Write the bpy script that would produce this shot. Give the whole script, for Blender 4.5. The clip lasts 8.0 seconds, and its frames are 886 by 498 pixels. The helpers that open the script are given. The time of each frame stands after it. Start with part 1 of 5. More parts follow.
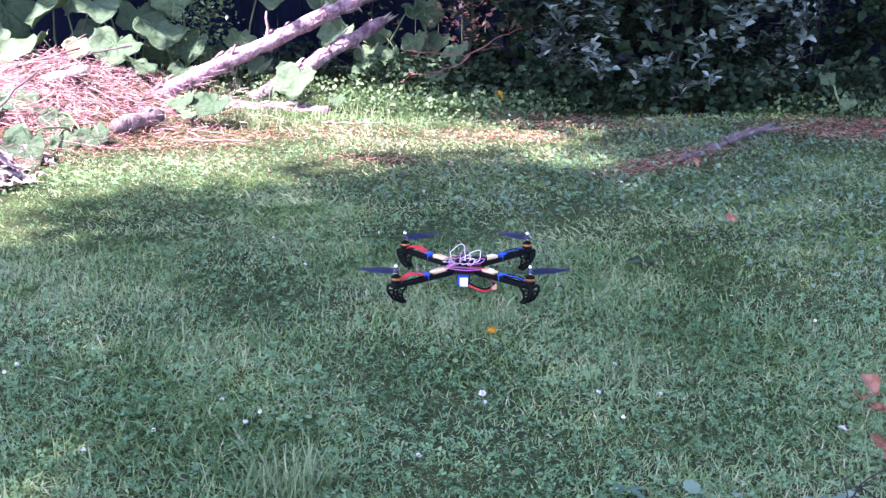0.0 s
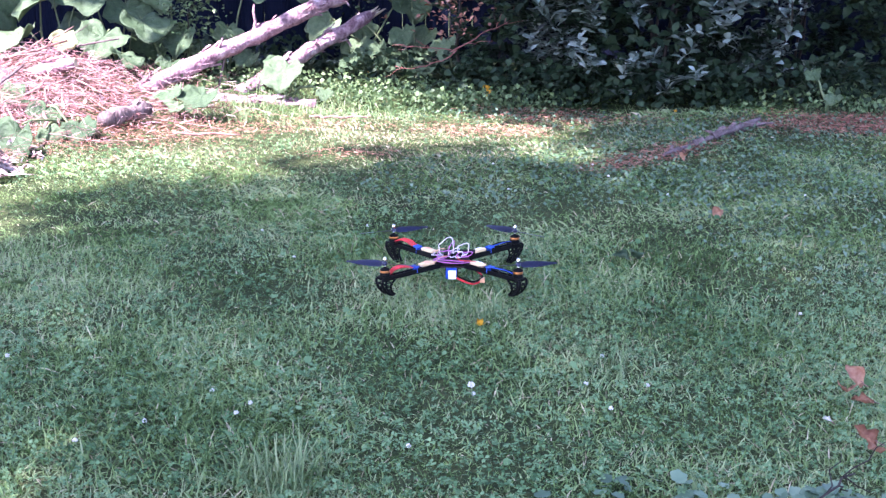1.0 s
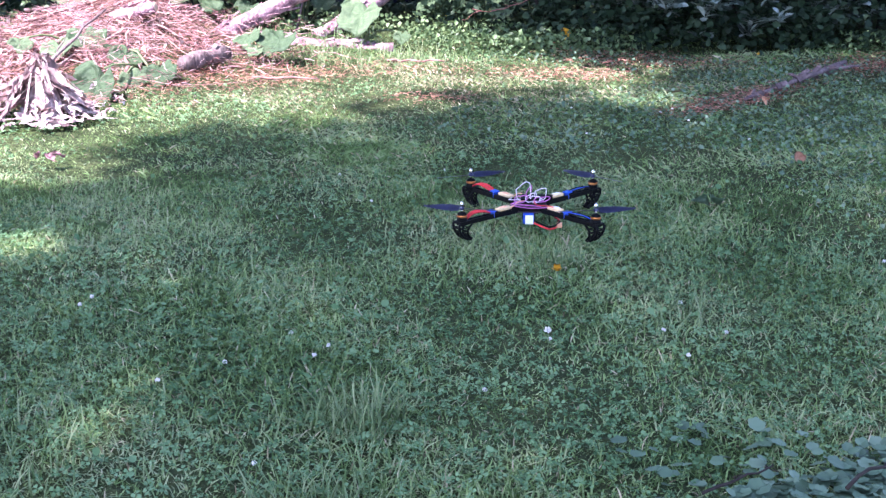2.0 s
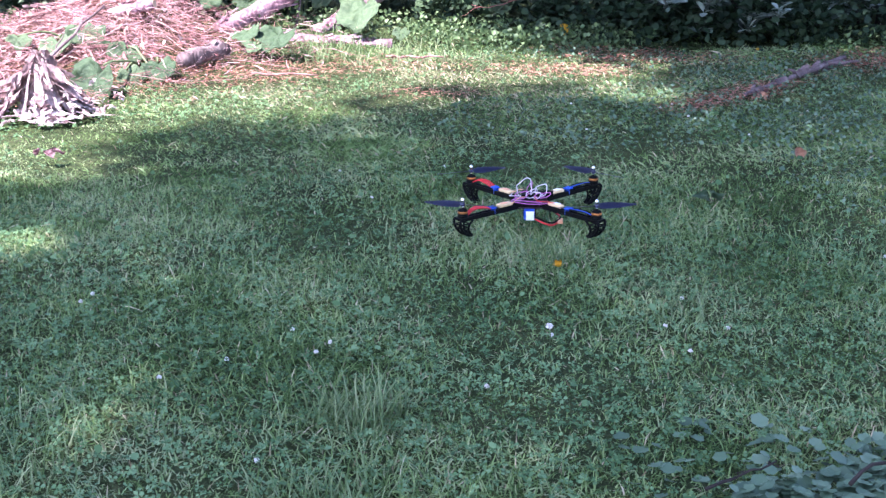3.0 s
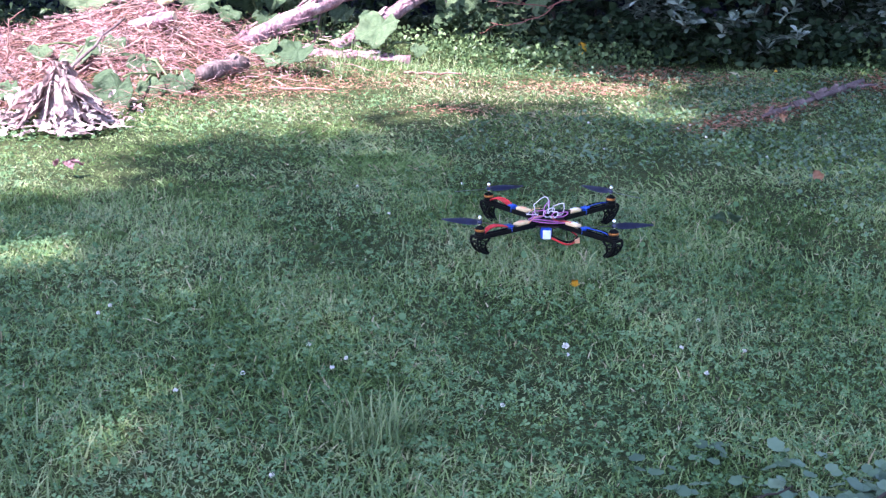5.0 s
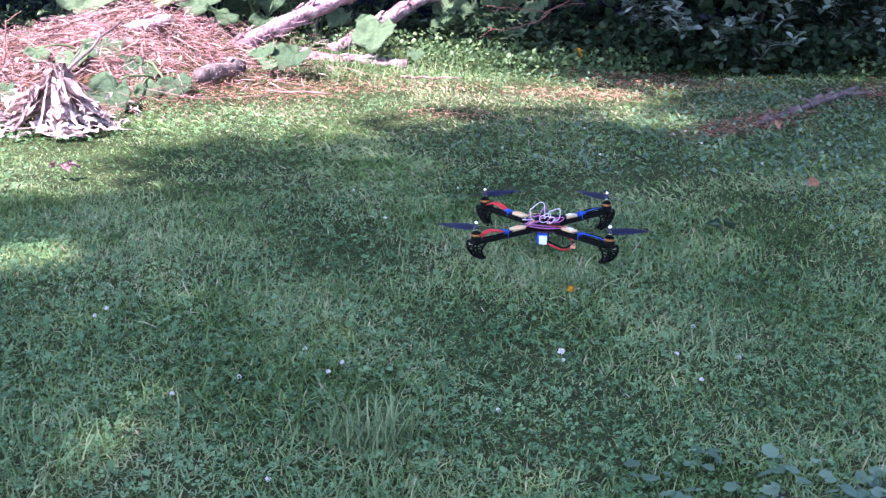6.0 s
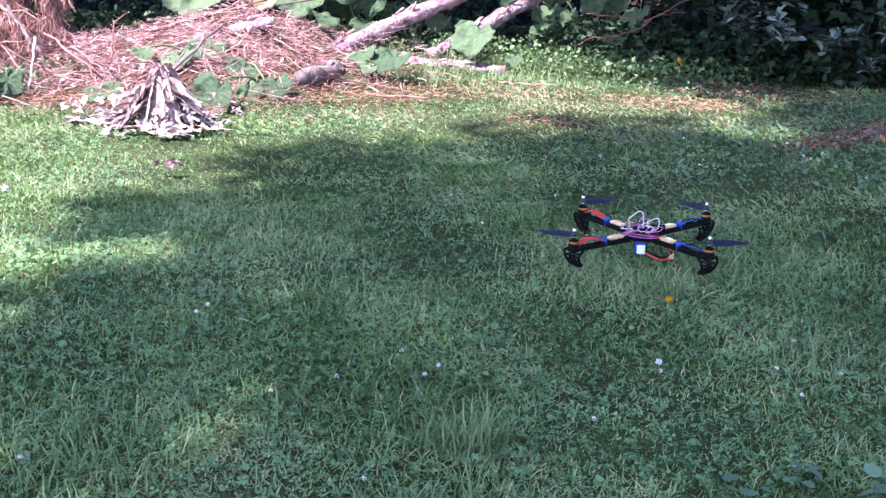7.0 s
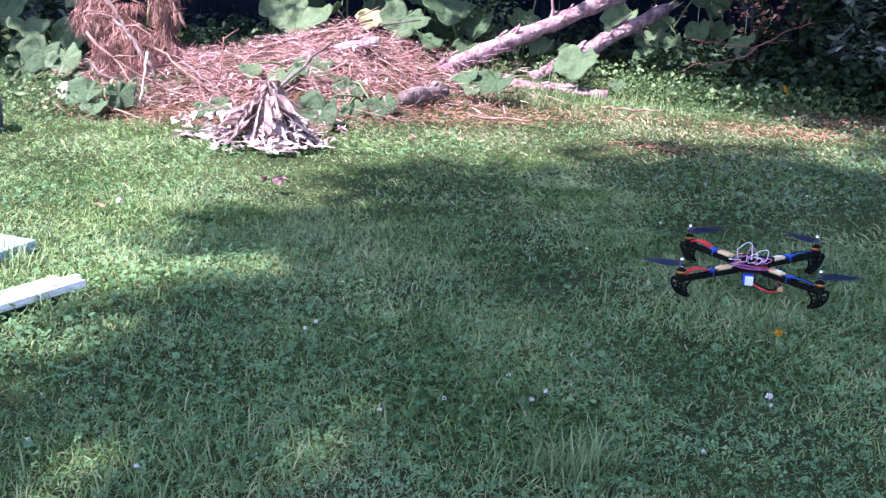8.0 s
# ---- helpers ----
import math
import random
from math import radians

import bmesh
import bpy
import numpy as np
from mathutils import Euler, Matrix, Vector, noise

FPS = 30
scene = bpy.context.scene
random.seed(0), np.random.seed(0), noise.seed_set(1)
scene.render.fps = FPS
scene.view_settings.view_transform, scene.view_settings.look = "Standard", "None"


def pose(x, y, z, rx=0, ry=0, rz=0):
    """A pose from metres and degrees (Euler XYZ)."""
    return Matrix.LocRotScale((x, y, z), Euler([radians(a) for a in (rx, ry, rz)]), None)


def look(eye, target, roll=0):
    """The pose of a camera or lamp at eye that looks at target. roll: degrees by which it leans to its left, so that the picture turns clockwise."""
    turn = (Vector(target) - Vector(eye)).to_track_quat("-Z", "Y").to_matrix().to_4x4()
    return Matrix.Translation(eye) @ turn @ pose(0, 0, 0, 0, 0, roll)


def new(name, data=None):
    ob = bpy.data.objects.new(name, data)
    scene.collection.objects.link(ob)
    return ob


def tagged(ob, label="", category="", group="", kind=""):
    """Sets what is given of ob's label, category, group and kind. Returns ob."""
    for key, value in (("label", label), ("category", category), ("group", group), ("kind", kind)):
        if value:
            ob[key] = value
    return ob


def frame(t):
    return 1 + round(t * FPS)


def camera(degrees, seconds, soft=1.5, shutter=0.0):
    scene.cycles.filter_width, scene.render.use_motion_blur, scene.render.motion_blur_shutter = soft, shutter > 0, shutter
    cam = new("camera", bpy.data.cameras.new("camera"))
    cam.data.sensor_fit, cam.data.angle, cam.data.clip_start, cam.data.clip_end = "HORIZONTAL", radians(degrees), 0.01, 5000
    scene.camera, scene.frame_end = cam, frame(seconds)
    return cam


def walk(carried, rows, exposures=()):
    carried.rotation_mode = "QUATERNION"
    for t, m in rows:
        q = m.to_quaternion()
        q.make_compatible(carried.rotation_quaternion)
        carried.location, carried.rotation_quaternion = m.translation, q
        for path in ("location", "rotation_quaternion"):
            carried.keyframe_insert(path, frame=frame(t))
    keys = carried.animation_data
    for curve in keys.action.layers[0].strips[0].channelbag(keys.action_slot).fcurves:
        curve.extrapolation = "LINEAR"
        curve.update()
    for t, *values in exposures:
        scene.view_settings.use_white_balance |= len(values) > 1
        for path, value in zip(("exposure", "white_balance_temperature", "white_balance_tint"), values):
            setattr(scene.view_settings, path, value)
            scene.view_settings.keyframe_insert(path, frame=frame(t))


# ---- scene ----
cam = camera(37.9, 8.0, soft=1.4)
EXPOSURE, KELVIN, TINT = 2.43, 6000, 24
PATH = [
    (0, (0.079, -0.42, 1.022), (-0.001, 1.509, 0.499), -0.3),
    (0.5, (0.073, -0.431, 1.022), (0.038, 1.498, 0.494), 0.1),
    (1, (0.071, -0.44, 1.023), (0.014, 1.487, 0.492), 0.0),
    (1.5, (0.068, -0.436, 1.025), (-0.069, 1.469, 0.43), -0.3),
    (1.7, (0.071, -0.438, 1.023), (-0.097, 1.460, 0.418), -0.5),
    (2.8, (0.062, -0.435, 1.024), (-0.114, 1.457, 0.401), -0.9),
    (3, (0.062, -0.435, 1.023), (-0.109, 1.459, 0.404), -0.8),
    (3.5, (0.062, -0.436, 1.023), (-0.104, 1.459, 0.404), -0.8),
    (4, (0.053, -0.439, 1.026), (-0.128, 1.455, 0.409), -0.3),
    (4.5, (0.055, -0.436, 1.03), (-0.148, 1.457, 0.419), -0.3),
    (5, (0.052, -0.438, 1.029), (-0.139, 1.461, 0.433), 0.0),
    (5.2, (0.052, -0.439, 1.03), (-0.134, 1.462, 0.437), 0.1),
    (6.3, (0.042, -0.446, 1.035), (-0.146, 1.455, 0.446), 0.6),
    (6.5, (0.034, -0.446, 1.030), (-0.165, 1.457, 0.447), 0.9),
    (7, (0.027, -0.453, 1.033), (-0.292, 1.433, 0.45), 0.8),
    (7.5, (0.018, -0.468, 1.033), (-0.371, 1.406, 0.452), 0.7),
    (8, (-0.022, -0.47, 1.045), (-0.474, 1.396, 0.488), 1.5),
]
walk(cam, [(t, look(eye, target, roll)) for t, eye, target, roll in PATH], [(t, EXPOSURE + stops, KELVIN, TINT + tint) for t, stops, tint in ((0.0, 0.53, 8), (1.0, 0.60, 8), (1.5, 0.34, 5), (3.5, 0.15, 1), (6.5, 0.05, -1), (7.5, -0.14, -3), (8.0, -0.25, -3))])

# ---- light: high sun from behind and left, blue sky ----
SUN_ELEVATION = radians(58)
SUN_WAY = Vector((-0.74, -0.67, math.tan(SUN_ELEVATION))).normalized()  # towards the sun
world = bpy.data.worlds.new("world")
scene.world = world
world.use_nodes = True
wn = world.node_tree
sky = wn.nodes.new("ShaderNodeTexSky")
sky.sky_type = "NISHITA"
sky.sun_disc = False
sky.sun_elevation = SUN_ELEVATION
sky.sun_rotation = math.atan2(SUN_WAY.x, SUN_WAY.y)
wn.nodes["Background"].inputs["Strength"].default_value = 0.118
wn.links.new(sky.outputs["Color"], wn.nodes["Background"].inputs["Color"])
sun = new("sun", bpy.data.lights.new("sun", "SUN"))
sun.data.energy, sun.data.angle, sun.data.color = 4.6, radians(0.53), (1.0, 0.95, 0.91)
sun.matrix_world = look((0, 0, 0), -SUN_WAY) @ Matrix.Identity(4)


# ---- materials ----
def material(name, colors, rough=0.7, scale=30.0, spread=0.0, bump=0.3, metal=0.0, translucent=0.0, spec=0.4, fine=6.0, stretch=(1, 1, 1), pieces=False, coat=0.0, patch=1.0):
    """A mottled surface: colours from dark to light by noise of two sizes (patch: how strong the broad one is); spread varies it from island to island (pieces: from object to object)."""
    m = bpy.data.materials.new(name)
    m.use_nodes = True
    t, b = m.node_tree, m.node_tree.nodes["Principled BSDF"]
    N, L = t.nodes.new, t.links.new
    coord, mapping = N("ShaderNodeTexCoord"), N("ShaderNodeMapping")
    mapping.inputs["Scale"].default_value = stretch
    L(coord.outputs["Object"], mapping.inputs["Vector"])
    big, small = N("ShaderNodeTexNoise"), N("ShaderNodeTexNoise")
    big.inputs["Scale"].default_value, big.inputs["Detail"].default_value = scale, 3
    small.inputs["Scale"].default_value, small.inputs["Detail"].default_value = scale * fine, 4
    for n in (big, small):
        L(mapping.outputs["Vector"], n.inputs["Vector"])
    mix = N("ShaderNodeMath")
    mix.operation = "MULTIPLY_ADD"
    L(small.outputs["Fac"], mix.inputs[0])
    mix.inputs[1].default_value = 0.6
    broad = N("ShaderNodeMath")
    broad.operation = "MULTIPLY_ADD"
    L(big.outputs["Fac"], broad.inputs[0])
    broad.inputs[1].default_value, broad.inputs[2].default_value = patch, 0.5 - 0.5 * patch
    L(broad.outputs[0], mix.inputs[2])
    fac = N("ShaderNodeMath")
    fac.operation = "SUBTRACT"
    L(mix.outputs[0], fac.inputs[0])
    fac.inputs[1].default_value = 0.3
    out = fac.outputs[0]
    if spread:
        geo = N("ShaderNodeObjectInfo" if pieces else "ShaderNodeNewGeometry")
        vary = N("ShaderNodeMath")
        vary.operation = "MULTIPLY_ADD"
        L(geo.outputs["Random" if pieces else "Random Per Island"], vary.inputs[0])
        vary.inputs[1].default_value = spread
        shift = N("ShaderNodeMath")
        shift.operation = "SUBTRACT"
        L(out, shift.inputs[0])
        shift.inputs[1].default_value = spread / 2
        L(shift.outputs[0], vary.inputs[2])
        out = vary.outputs[0]
    ramp = N("ShaderNodeValToRGB")
    e = ramp.color_ramp.elements
    while len(e) < len(colors):
        e.new(0.5)
    for i, c in enumerate(colors):
        e[i].position = 0.15 + 0.7 * i / max(1, len(colors) - 1)
        e[i].color = (*c, 1)
    L(out, ramp.inputs["Fac"])
    L(ramp.outputs["Color"], b.inputs["Base Color"])
    b.inputs["Roughness"].default_value = rough
    b.inputs["Metallic"].default_value = metal
    b.inputs["Specular IOR Level"].default_value = spec
    b.inputs["Coat Weight"].default_value = coat
    if bump:
        bp = N("ShaderNodeBump")
        bp.inputs["Strength"].default_value = bump
        bp.inputs["Distance"].default_value = 0.3 / scale
        L(mix.outputs[0], bp.inputs["Height"])
        L(bp.outputs["Normal"], b.inputs["Normal"])
    if translucent:
        tr, blend = N("ShaderNodeBsdfTranslucent"), N("ShaderNodeMixShader")
        L(ramp.outputs["Color"], tr.inputs["Color"])
        blend.inputs[0].default_value = translucent
        L(b.outputs[0], blend.inputs[1])
        L(tr.outputs[0], blend.inputs[2])
        L(blend.outputs[0], t.nodes["Material Output"].inputs["Surface"])
    return m


M_SOIL = material("soil and thatch", [(0.022, 0.029, 0.012), (0.040, 0.056, 0.022), (0.076, 0.084, 0.038)], 0.95, 2.2, bump=0.8, fine=18, spec=0.1)
M_GRASS = material("grass blades", [(0.060, 0.108, 0.032), (0.150, 0.240, 0.082), (0.226, 0.318, 0.132), (0.33, 0.38, 0.21)], 0.55, 2.4, 0.62, 0.0, translucent=0.3, spec=0.15, fine=5, patch=2.0)
M_TALL = material("tall grass", [(0.07, 0.12, 0.04), (0.13, 0.20, 0.08), (0.24, 0.29, 0.15)], 0.5, 2.0, 0.6, 0.0, translucent=0.3)
M_CLOVER = material("clover leaves", [(0.045, 0.100, 0.040), (0.098, 0.182, 0.083), (0.152, 0.250, 0.124)], 0.55, 2.6, 0.6, 0.0, translucent=0.2, spec=0.14, patch=1.8)
M_COVER = material("groundcover leaves", [(0.045, 0.082, 0.032), (0.100, 0.162, 0.066), (0.165, 0.235, 0.105)], 0.5, 3.0, 0.7, 0.0, translucent=0.3)
M_VIOLET = material("broad weed leaves", [(0.05, 0.092, 0.055), (0.085, 0.145, 0.088), (0.135, 0.20, 0.13)], 0.45, 6.0, 0.7, 0.0, translucent=0.15, spec=0.4)
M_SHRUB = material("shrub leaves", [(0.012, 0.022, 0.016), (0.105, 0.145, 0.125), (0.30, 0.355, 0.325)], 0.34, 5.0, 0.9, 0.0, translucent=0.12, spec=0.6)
# near-black greens: the shade in and under the shrubs is put into this colour
M_IVYSHADE = material("ivy and shade-darkened leaves", [(0.007, 0.016, 0.009), (0.018, 0.036, 0.019), (0.042, 0.068, 0.038)], 0.55, 5.0, 0.7, 0.0, translucent=0.12, spec=0.14)
M_BURDOCK = material("broad leaf", [(0.037, 0.070, 0.032), (0.076, 0.124, 0.060), (0.135, 0.188, 0.100)], 0.5, 9.0, 0.5, 0.5, translucent=0.25, fine=5, pieces=True)
M_YELLOWLEAF = material("yellowing leaf", [(0.30, 0.30, 0.13), (0.44, 0.42, 0.22)], 0.55, 14.0, 0, 0.3, translucent=0.25)
M_STEM = material("green stem", [(0.08, 0.12, 0.05), (0.16, 0.19, 0.09)], 0.55, 20)
M_NEEDLE = material("dead reddish needles", [(0.060, 0.018, 0.020), (0.25, 0.098, 0.100), (0.40, 0.20, 0.205), (0.60, 0.40, 0.42)], 0.75, 4.0, 0.9, 0.0, translucent=0.1)
M_BOUGH = material("dead red-brown needles", [(0.075, 0.026, 0.022), (0.23, 0.095, 0.082), (0.46, 0.27, 0.25)], 0.75, 4.0, 0.85, 0.0, translucent=0.1)
M_STRAW = material("straw coloured dry grass", [(0.16, 0.125, 0.065), (0.32, 0.27, 0.17), (0.50, 0.44, 0.31)], 0.7, 3.0, 0.8, 0.0, translucent=0.2)
M_RUST = material("rust red needles", [(0.10, 0.036, 0.026), (0.23, 0.092, 0.064), (0.37, 0.19, 0.14)], 0.8, 3.0, 0.8, 0.0)
M_BARK = material("pale flaking bark", [(0.050, 0.022, 0.030), (0.17, 0.088, 0.108), (0.36, 0.225, 0.255), (0.66, 0.50, 0.52)], 0.88, 22.0, bump=1.0, fine=3.5)
M_DARKBARK = material("grey brown bark", [(0.05, 0.032, 0.033), (0.125, 0.085, 0.088), (0.25, 0.19, 0.19)], 0.9, 16.0, bump=0.9, stretch=(1, 1, 0.3))
M_CUT = material("sawn wood", [(0.44, 0.32, 0.22), (0.62, 0.50, 0.38)], 0.8, 30.0, bump=0.3)
M_TWIG = material("dry twigs", [(0.10, 0.045, 0.040), (0.24, 0.13, 0.115), (0.40, 0.27, 0.25)], 0.85, 12.0, 0.8, 0.3)
M_DARKTWIG = material("dark twigs", [(0.016, 0.012, 0.011), (0.040, 0.030, 0.027)], 0.8, 30.0, 0.3, 0.3, spec=0.2)
M_REDTWIG = material("reddish twigs", [(0.16, 0.05, 0.045), (0.30, 0.12, 0.11)], 0.75, 12.0, 0.5, 0.3)
M_HUSK = material("bleached withered leaves", [(0.20, 0.115, 0.120), (0.54, 0.42, 0.43), (0.82, 0.74, 0.74)], 0.85, 9.0, 0.75, 0.6, translucent=0.1, stretch=(1, 1, 0.4))
M_DEADLEAF = material("dead leaves", [(0.30, 0.13, 0.085), (0.47, 0.24, 0.16), (0.60, 0.38, 0.27)], 0.75, 25.0, 0.4, 0.3, translucent=0.2, pieces=True)
M_PETAL = material("white clover petals", [(0.48, 0.44, 0.42), (0.72, 0.70, 0.68)], 0.7, 200.0, bump=0.3)
M_YELLOW = material("yellow petals", [(0.70, 0.34, 0.02), (0.85, 0.52, 0.04)], 0.6, 120.0, bump=0.2, translucent=0.2)
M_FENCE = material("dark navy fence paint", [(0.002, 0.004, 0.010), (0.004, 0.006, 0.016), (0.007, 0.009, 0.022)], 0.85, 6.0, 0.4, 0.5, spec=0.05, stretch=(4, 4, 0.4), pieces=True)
M_BOARD = material("weathered white board", [(0.36, 0.33, 0.33), (0.68, 0.64, 0.65), (0.80, 0.77, 0.78)], 0.7, 10.0, bump=0.5, stretch=(0.3, 3, 3))
M_SLAB = material("pale blue slab", [(0.20, 0.28, 0.32), (0.33, 0.43, 0.48)], 0.6, 9.0, bump=0.3)
M_NAVY = material("navy plastic", [(0.010, 0.011, 0.022), (0.020, 0.020, 0.045)], 0.4, 20.0, bump=0.1)
M_NAVY2 = material("purple blue panel", [(0.03, 0.03, 0.12), (0.06, 0.05, 0.20)], 0.4, 20.0, bump=0.1)
M_STONE = material("pinkish white stone", [(0.45, 0.38, 0.40), (0.68, 0.60, 0.62)], 0.8, 20.0, bump=0.5)
# aircraft
M_BLACK = material("black nylon", [(0.002, 0.002, 0.002), (0.005, 0.005, 0.006)], 0.55, 60.0, bump=0.15, spec=0.10)
M_PLATE = material("dark maroon circuit board", [(0.016, 0.005, 0.009), (0.030, 0.009, 0.015)], 0.35, 80.0, bump=0.1)
M_COPPER = material("orange anodised metal", [(0.30, 0.10, 0.035), (0.46, 0.18, 0.06)], 0.3, 80.0, bump=0.05, metal=0.8)
M_STEEL = material("bright steel", [(0.70, 0.70, 0.72), (0.85, 0.85, 0.86)], 0.2, 80.0, bump=0.03, metal=1.0)
M_PROP = material("dark blue grey propeller plastic", [(0.020, 0.022, 0.055), (0.035, 0.04, 0.10)], 0.35, 40.0, bump=0.05)
M_CREAM = material("cream shrink wrap", [(0.60, 0.40, 0.22), (0.76, 0.56, 0.34)], 0.45, 60.0, bump=0.2)
M_WHITE = material("white sticker", [(0.72, 0.74, 0.78), (0.82, 0.83, 0.86)], 0.5, 60.0, bump=0.05)
M_BLUE = material("blue shrink tube", [(0.008, 0.045, 0.34), (0.015, 0.09, 0.52)], 0.35, 60.0, bump=0.1)
M_RED = material("red silicone wire", [(0.50, 0.015, 0.02), (0.68, 0.04, 0.05)], 0.4, 60.0, bump=0.05)
M_ORANGEWIRE = material("pale orange wire", [(0.70, 0.30, 0.16), (0.80, 0.42, 0.26)], 0.4, 60.0, bump=0.05)
M_WIREWHITE = material("whitish wire", [(0.62, 0.55, 0.62), (0.78, 0.72, 0.78)], 0.45, 60.0, bump=0.05)
M_WIREPINK = material("pink purple wire", [(0.42, 0.10, 0.34), (0.60, 0.20, 0.50)], 0.45, 60.0, bump=0.05)


# ---- building helpers ----
def link(name, me, mat, parent=None, label=""):
    if mat and not me.materials:
        me.materials.append(mat)
    ob = new(name, me)
    if parent:
        ob.parent = parent
    if label:
        tagged(ob, label)
    return ob


def finish(bm, name, smooth=True):
    me = bpy.data.meshes.new(name)
    bm.normal_update()
    bm.to_mesh(me)
    bm.free()
    if smooth:
        me.polygons.foreach_set("use_smooth", [True] * len(me.polygons))
    return me


def part(name, bm, mat, parent=None, label="", smooth=True):
    return link(name, finish(bm, name, smooth), mat, parent, label)


def thing(name, at, label, category, group="", m=None):
    ob = new(name)
    ob.empty_display_size = 0.05
    ob.matrix_world = m if m else Matrix.Translation(at)
    return tagged(ob, label, category, group)


def triangles(name, co, tris, mat, parent=None, label=""):
    """A mesh from numpy arrays of corners and triangles."""
    me = bpy.data.meshes.new(name)
    co, tris = np.ascontiguousarray(co, dtype=np.float32), np.ascontiguousarray(tris, dtype=np.int32)
    me.vertices.add(len(co))
    me.vertices.foreach_set("co", co.ravel())
    me.loops.add(tris.size)
    me.loops.foreach_set("vertex_index", tris.ravel())
    me.polygons.add(len(tris))
    me.polygons.foreach_set("loop_start", np.arange(0, tris.size, 3, dtype=np.int32))
    me.polygons.foreach_set("use_smooth", np.ones(len(tris), dtype=bool))
    me.update(calc_edges=True)
    return link(name, me, mat, parent, label)


def turns(yaw, pitch, roll):
    """Rotations Rz(yaw) Rx(pitch) Ry(roll), for arrays of angles."""
    cy, sy, cp, sp, cr, sr = np.cos(yaw), np.sin(yaw), np.cos(pitch), np.sin(pitch), np.cos(roll), np.sin(roll)
    z, o = np.zeros_like(yaw), np.ones_like(yaw)
    a = np.stack([np.stack([cy, -sy, z], 1), np.stack([sy, cy, z], 1), np.stack([z, z, o], 1)], 1)
    b = np.stack([np.stack([o, z, z], 1), np.stack([z, cp, -sp], 1), np.stack([z, sp, cp], 1)], 1)
    c = np.stack([np.stack([cr, z, sr], 1), np.stack([z, o, z], 1), np.stack([-sr, z, cr], 1)], 1)
    return a @ b @ c


def scatter(shape, places, rot, sizes):
    """Copies of a small shape (corners, triangles) as one pair of arrays; sizes: one row of x, y, z factors each."""
    co, tris = shape
    out = np.einsum("nij,nkj->nki", rot, co[None] * sizes[:, None, :]) + places[:, None, :]
    n, k = len(places), len(co)
    faces = tris[None] + (np.arange(n) * k)[:, None, None]
    return out.reshape(-1, 3), faces.reshape(-1, 3)


def merged(pairs):
    cos, faces, at = [], [], 0
    for c, f in pairs:
        cos.append(c)
        faces.append(f + at)
        at += len(c)
    return np.concatenate(cos), np.concatenate(faces)


def blade(bend):
    """A grass blade along +y that bends towards +z's far side: five corners."""
    return np.array([(-0.5, 0, 0), (0.5, 0, 0), (-0.42, 0.55, -0.10 * bend), (0.42, 0.55, -0.10 * bend), (0, 1.0, -0.42 * bend)], float), np.array([(0, 1, 3), (0, 3, 2), (2, 3, 4)])


def far_blade(bend):
    """A simpler blade for the distant lawn: four corners."""
    return np.array([(-0.5, 0, 0), (0.5, 0, 0), (0.05, 0.6, -0.12 * bend), (0, 1.0, -0.42 * bend)], float), np.array([(0, 1, 2), (0, 2, 3)])


def leaflet(shape=0.62, fold=0.12, droop=0.12):
    """A small leaf along +y with a folded midrib."""
    co = np.array([(0, 0, 0), (-0.30 * shape, 0.28, fold * 0.6), (-0.5 * shape, 0.62, fold), (0, 0.55, 0.0), (0.5 * shape, 0.62, fold), (0.30 * shape, 0.28, fold * 0.6), (0, 1.0, -droop)], float)
    return co, np.array([(0, 3, 1), (1, 3, 2), (2, 3, 6), (0, 5, 3), (5, 4, 3), (4, 6, 3)])


def oval_leaf(shape=0.5, fold=0.10, droop=0.10):
    """A rounded oval leaf along +y, widest past its middle."""
    co, tris = [(0, 0, 0)], []
    for f, w in ((0.25, 0.45), (0.5, 0.85), (0.75, 1.0), (0.92, 0.66)):
        z = -droop * f * f
        co += [(-shape * w / 2, f, z + fold * w), (0, f, z), (shape * w / 2, f, z + fold * w)]
    co.append((0, 1.0, -droop))
    tris += [(0, 2, 1), (0, 3, 2)]
    for k in range(3):
        a = 1 + 3 * k
        tris += [(a, a + 1, a + 4), (a, a + 4, a + 3), (a + 1, a + 2, a + 5), (a + 1, a + 5, a + 4)]
    tris += [(10, 11, 13), (11, 12, 13)]
    return np.array(co, float), np.array(tris)


def clover_shape():
    """Three rounded leaflets on top of a stalk."""
    co0 = np.array([(0, 0.06, 0), (-0.40, 0.55, 0.10), (-0.22, 0.98, 0.05), (0, 0.9, 0.0), (0.22, 0.98, 0.05), (0.40, 0.55, 0.10)], float)
    t0 = np.array([(0, 3, 1), (1, 3, 2), (0, 5, 3), (5, 4, 3)])
    pairs = []
    for k in range(3):
        a = 2 * math.pi * k / 3
        r = np.array([(math.cos(a), -math.sin(a), 0), (math.sin(a), math.cos(a), 0), (0, 0, 1)])
        pairs.append((co0 @ r.T, t0))
    pairs.append((np.array([(-0.05, 0, 0), (0.05, 0, 0), (0.0, 0.1, -2.2)], float), np.array([(0, 1, 2)])))
    return merged(pairs)


def round_leaf(n=9):
    """A rounded, slightly lobed low leaf on a short stalk."""
    co = [(0, 0.0, 0.0)]
    for i in range(n):
        a = -math.pi / 2 + 2 * math.pi * (i + 0.5) / n
        r = 0.5 * (1.0 + 0.07 * (-1) ** i)
        co.append((r * math.cos(a) * 1.08, 0.42 + r * math.sin(a), 0.08 * abs(math.cos(a)) + 0.03 * (-1) ** i))
    co = np.array(co, float)
    return co, np.array([(0, i + 1, i + 2) for i in range(n - 1)])


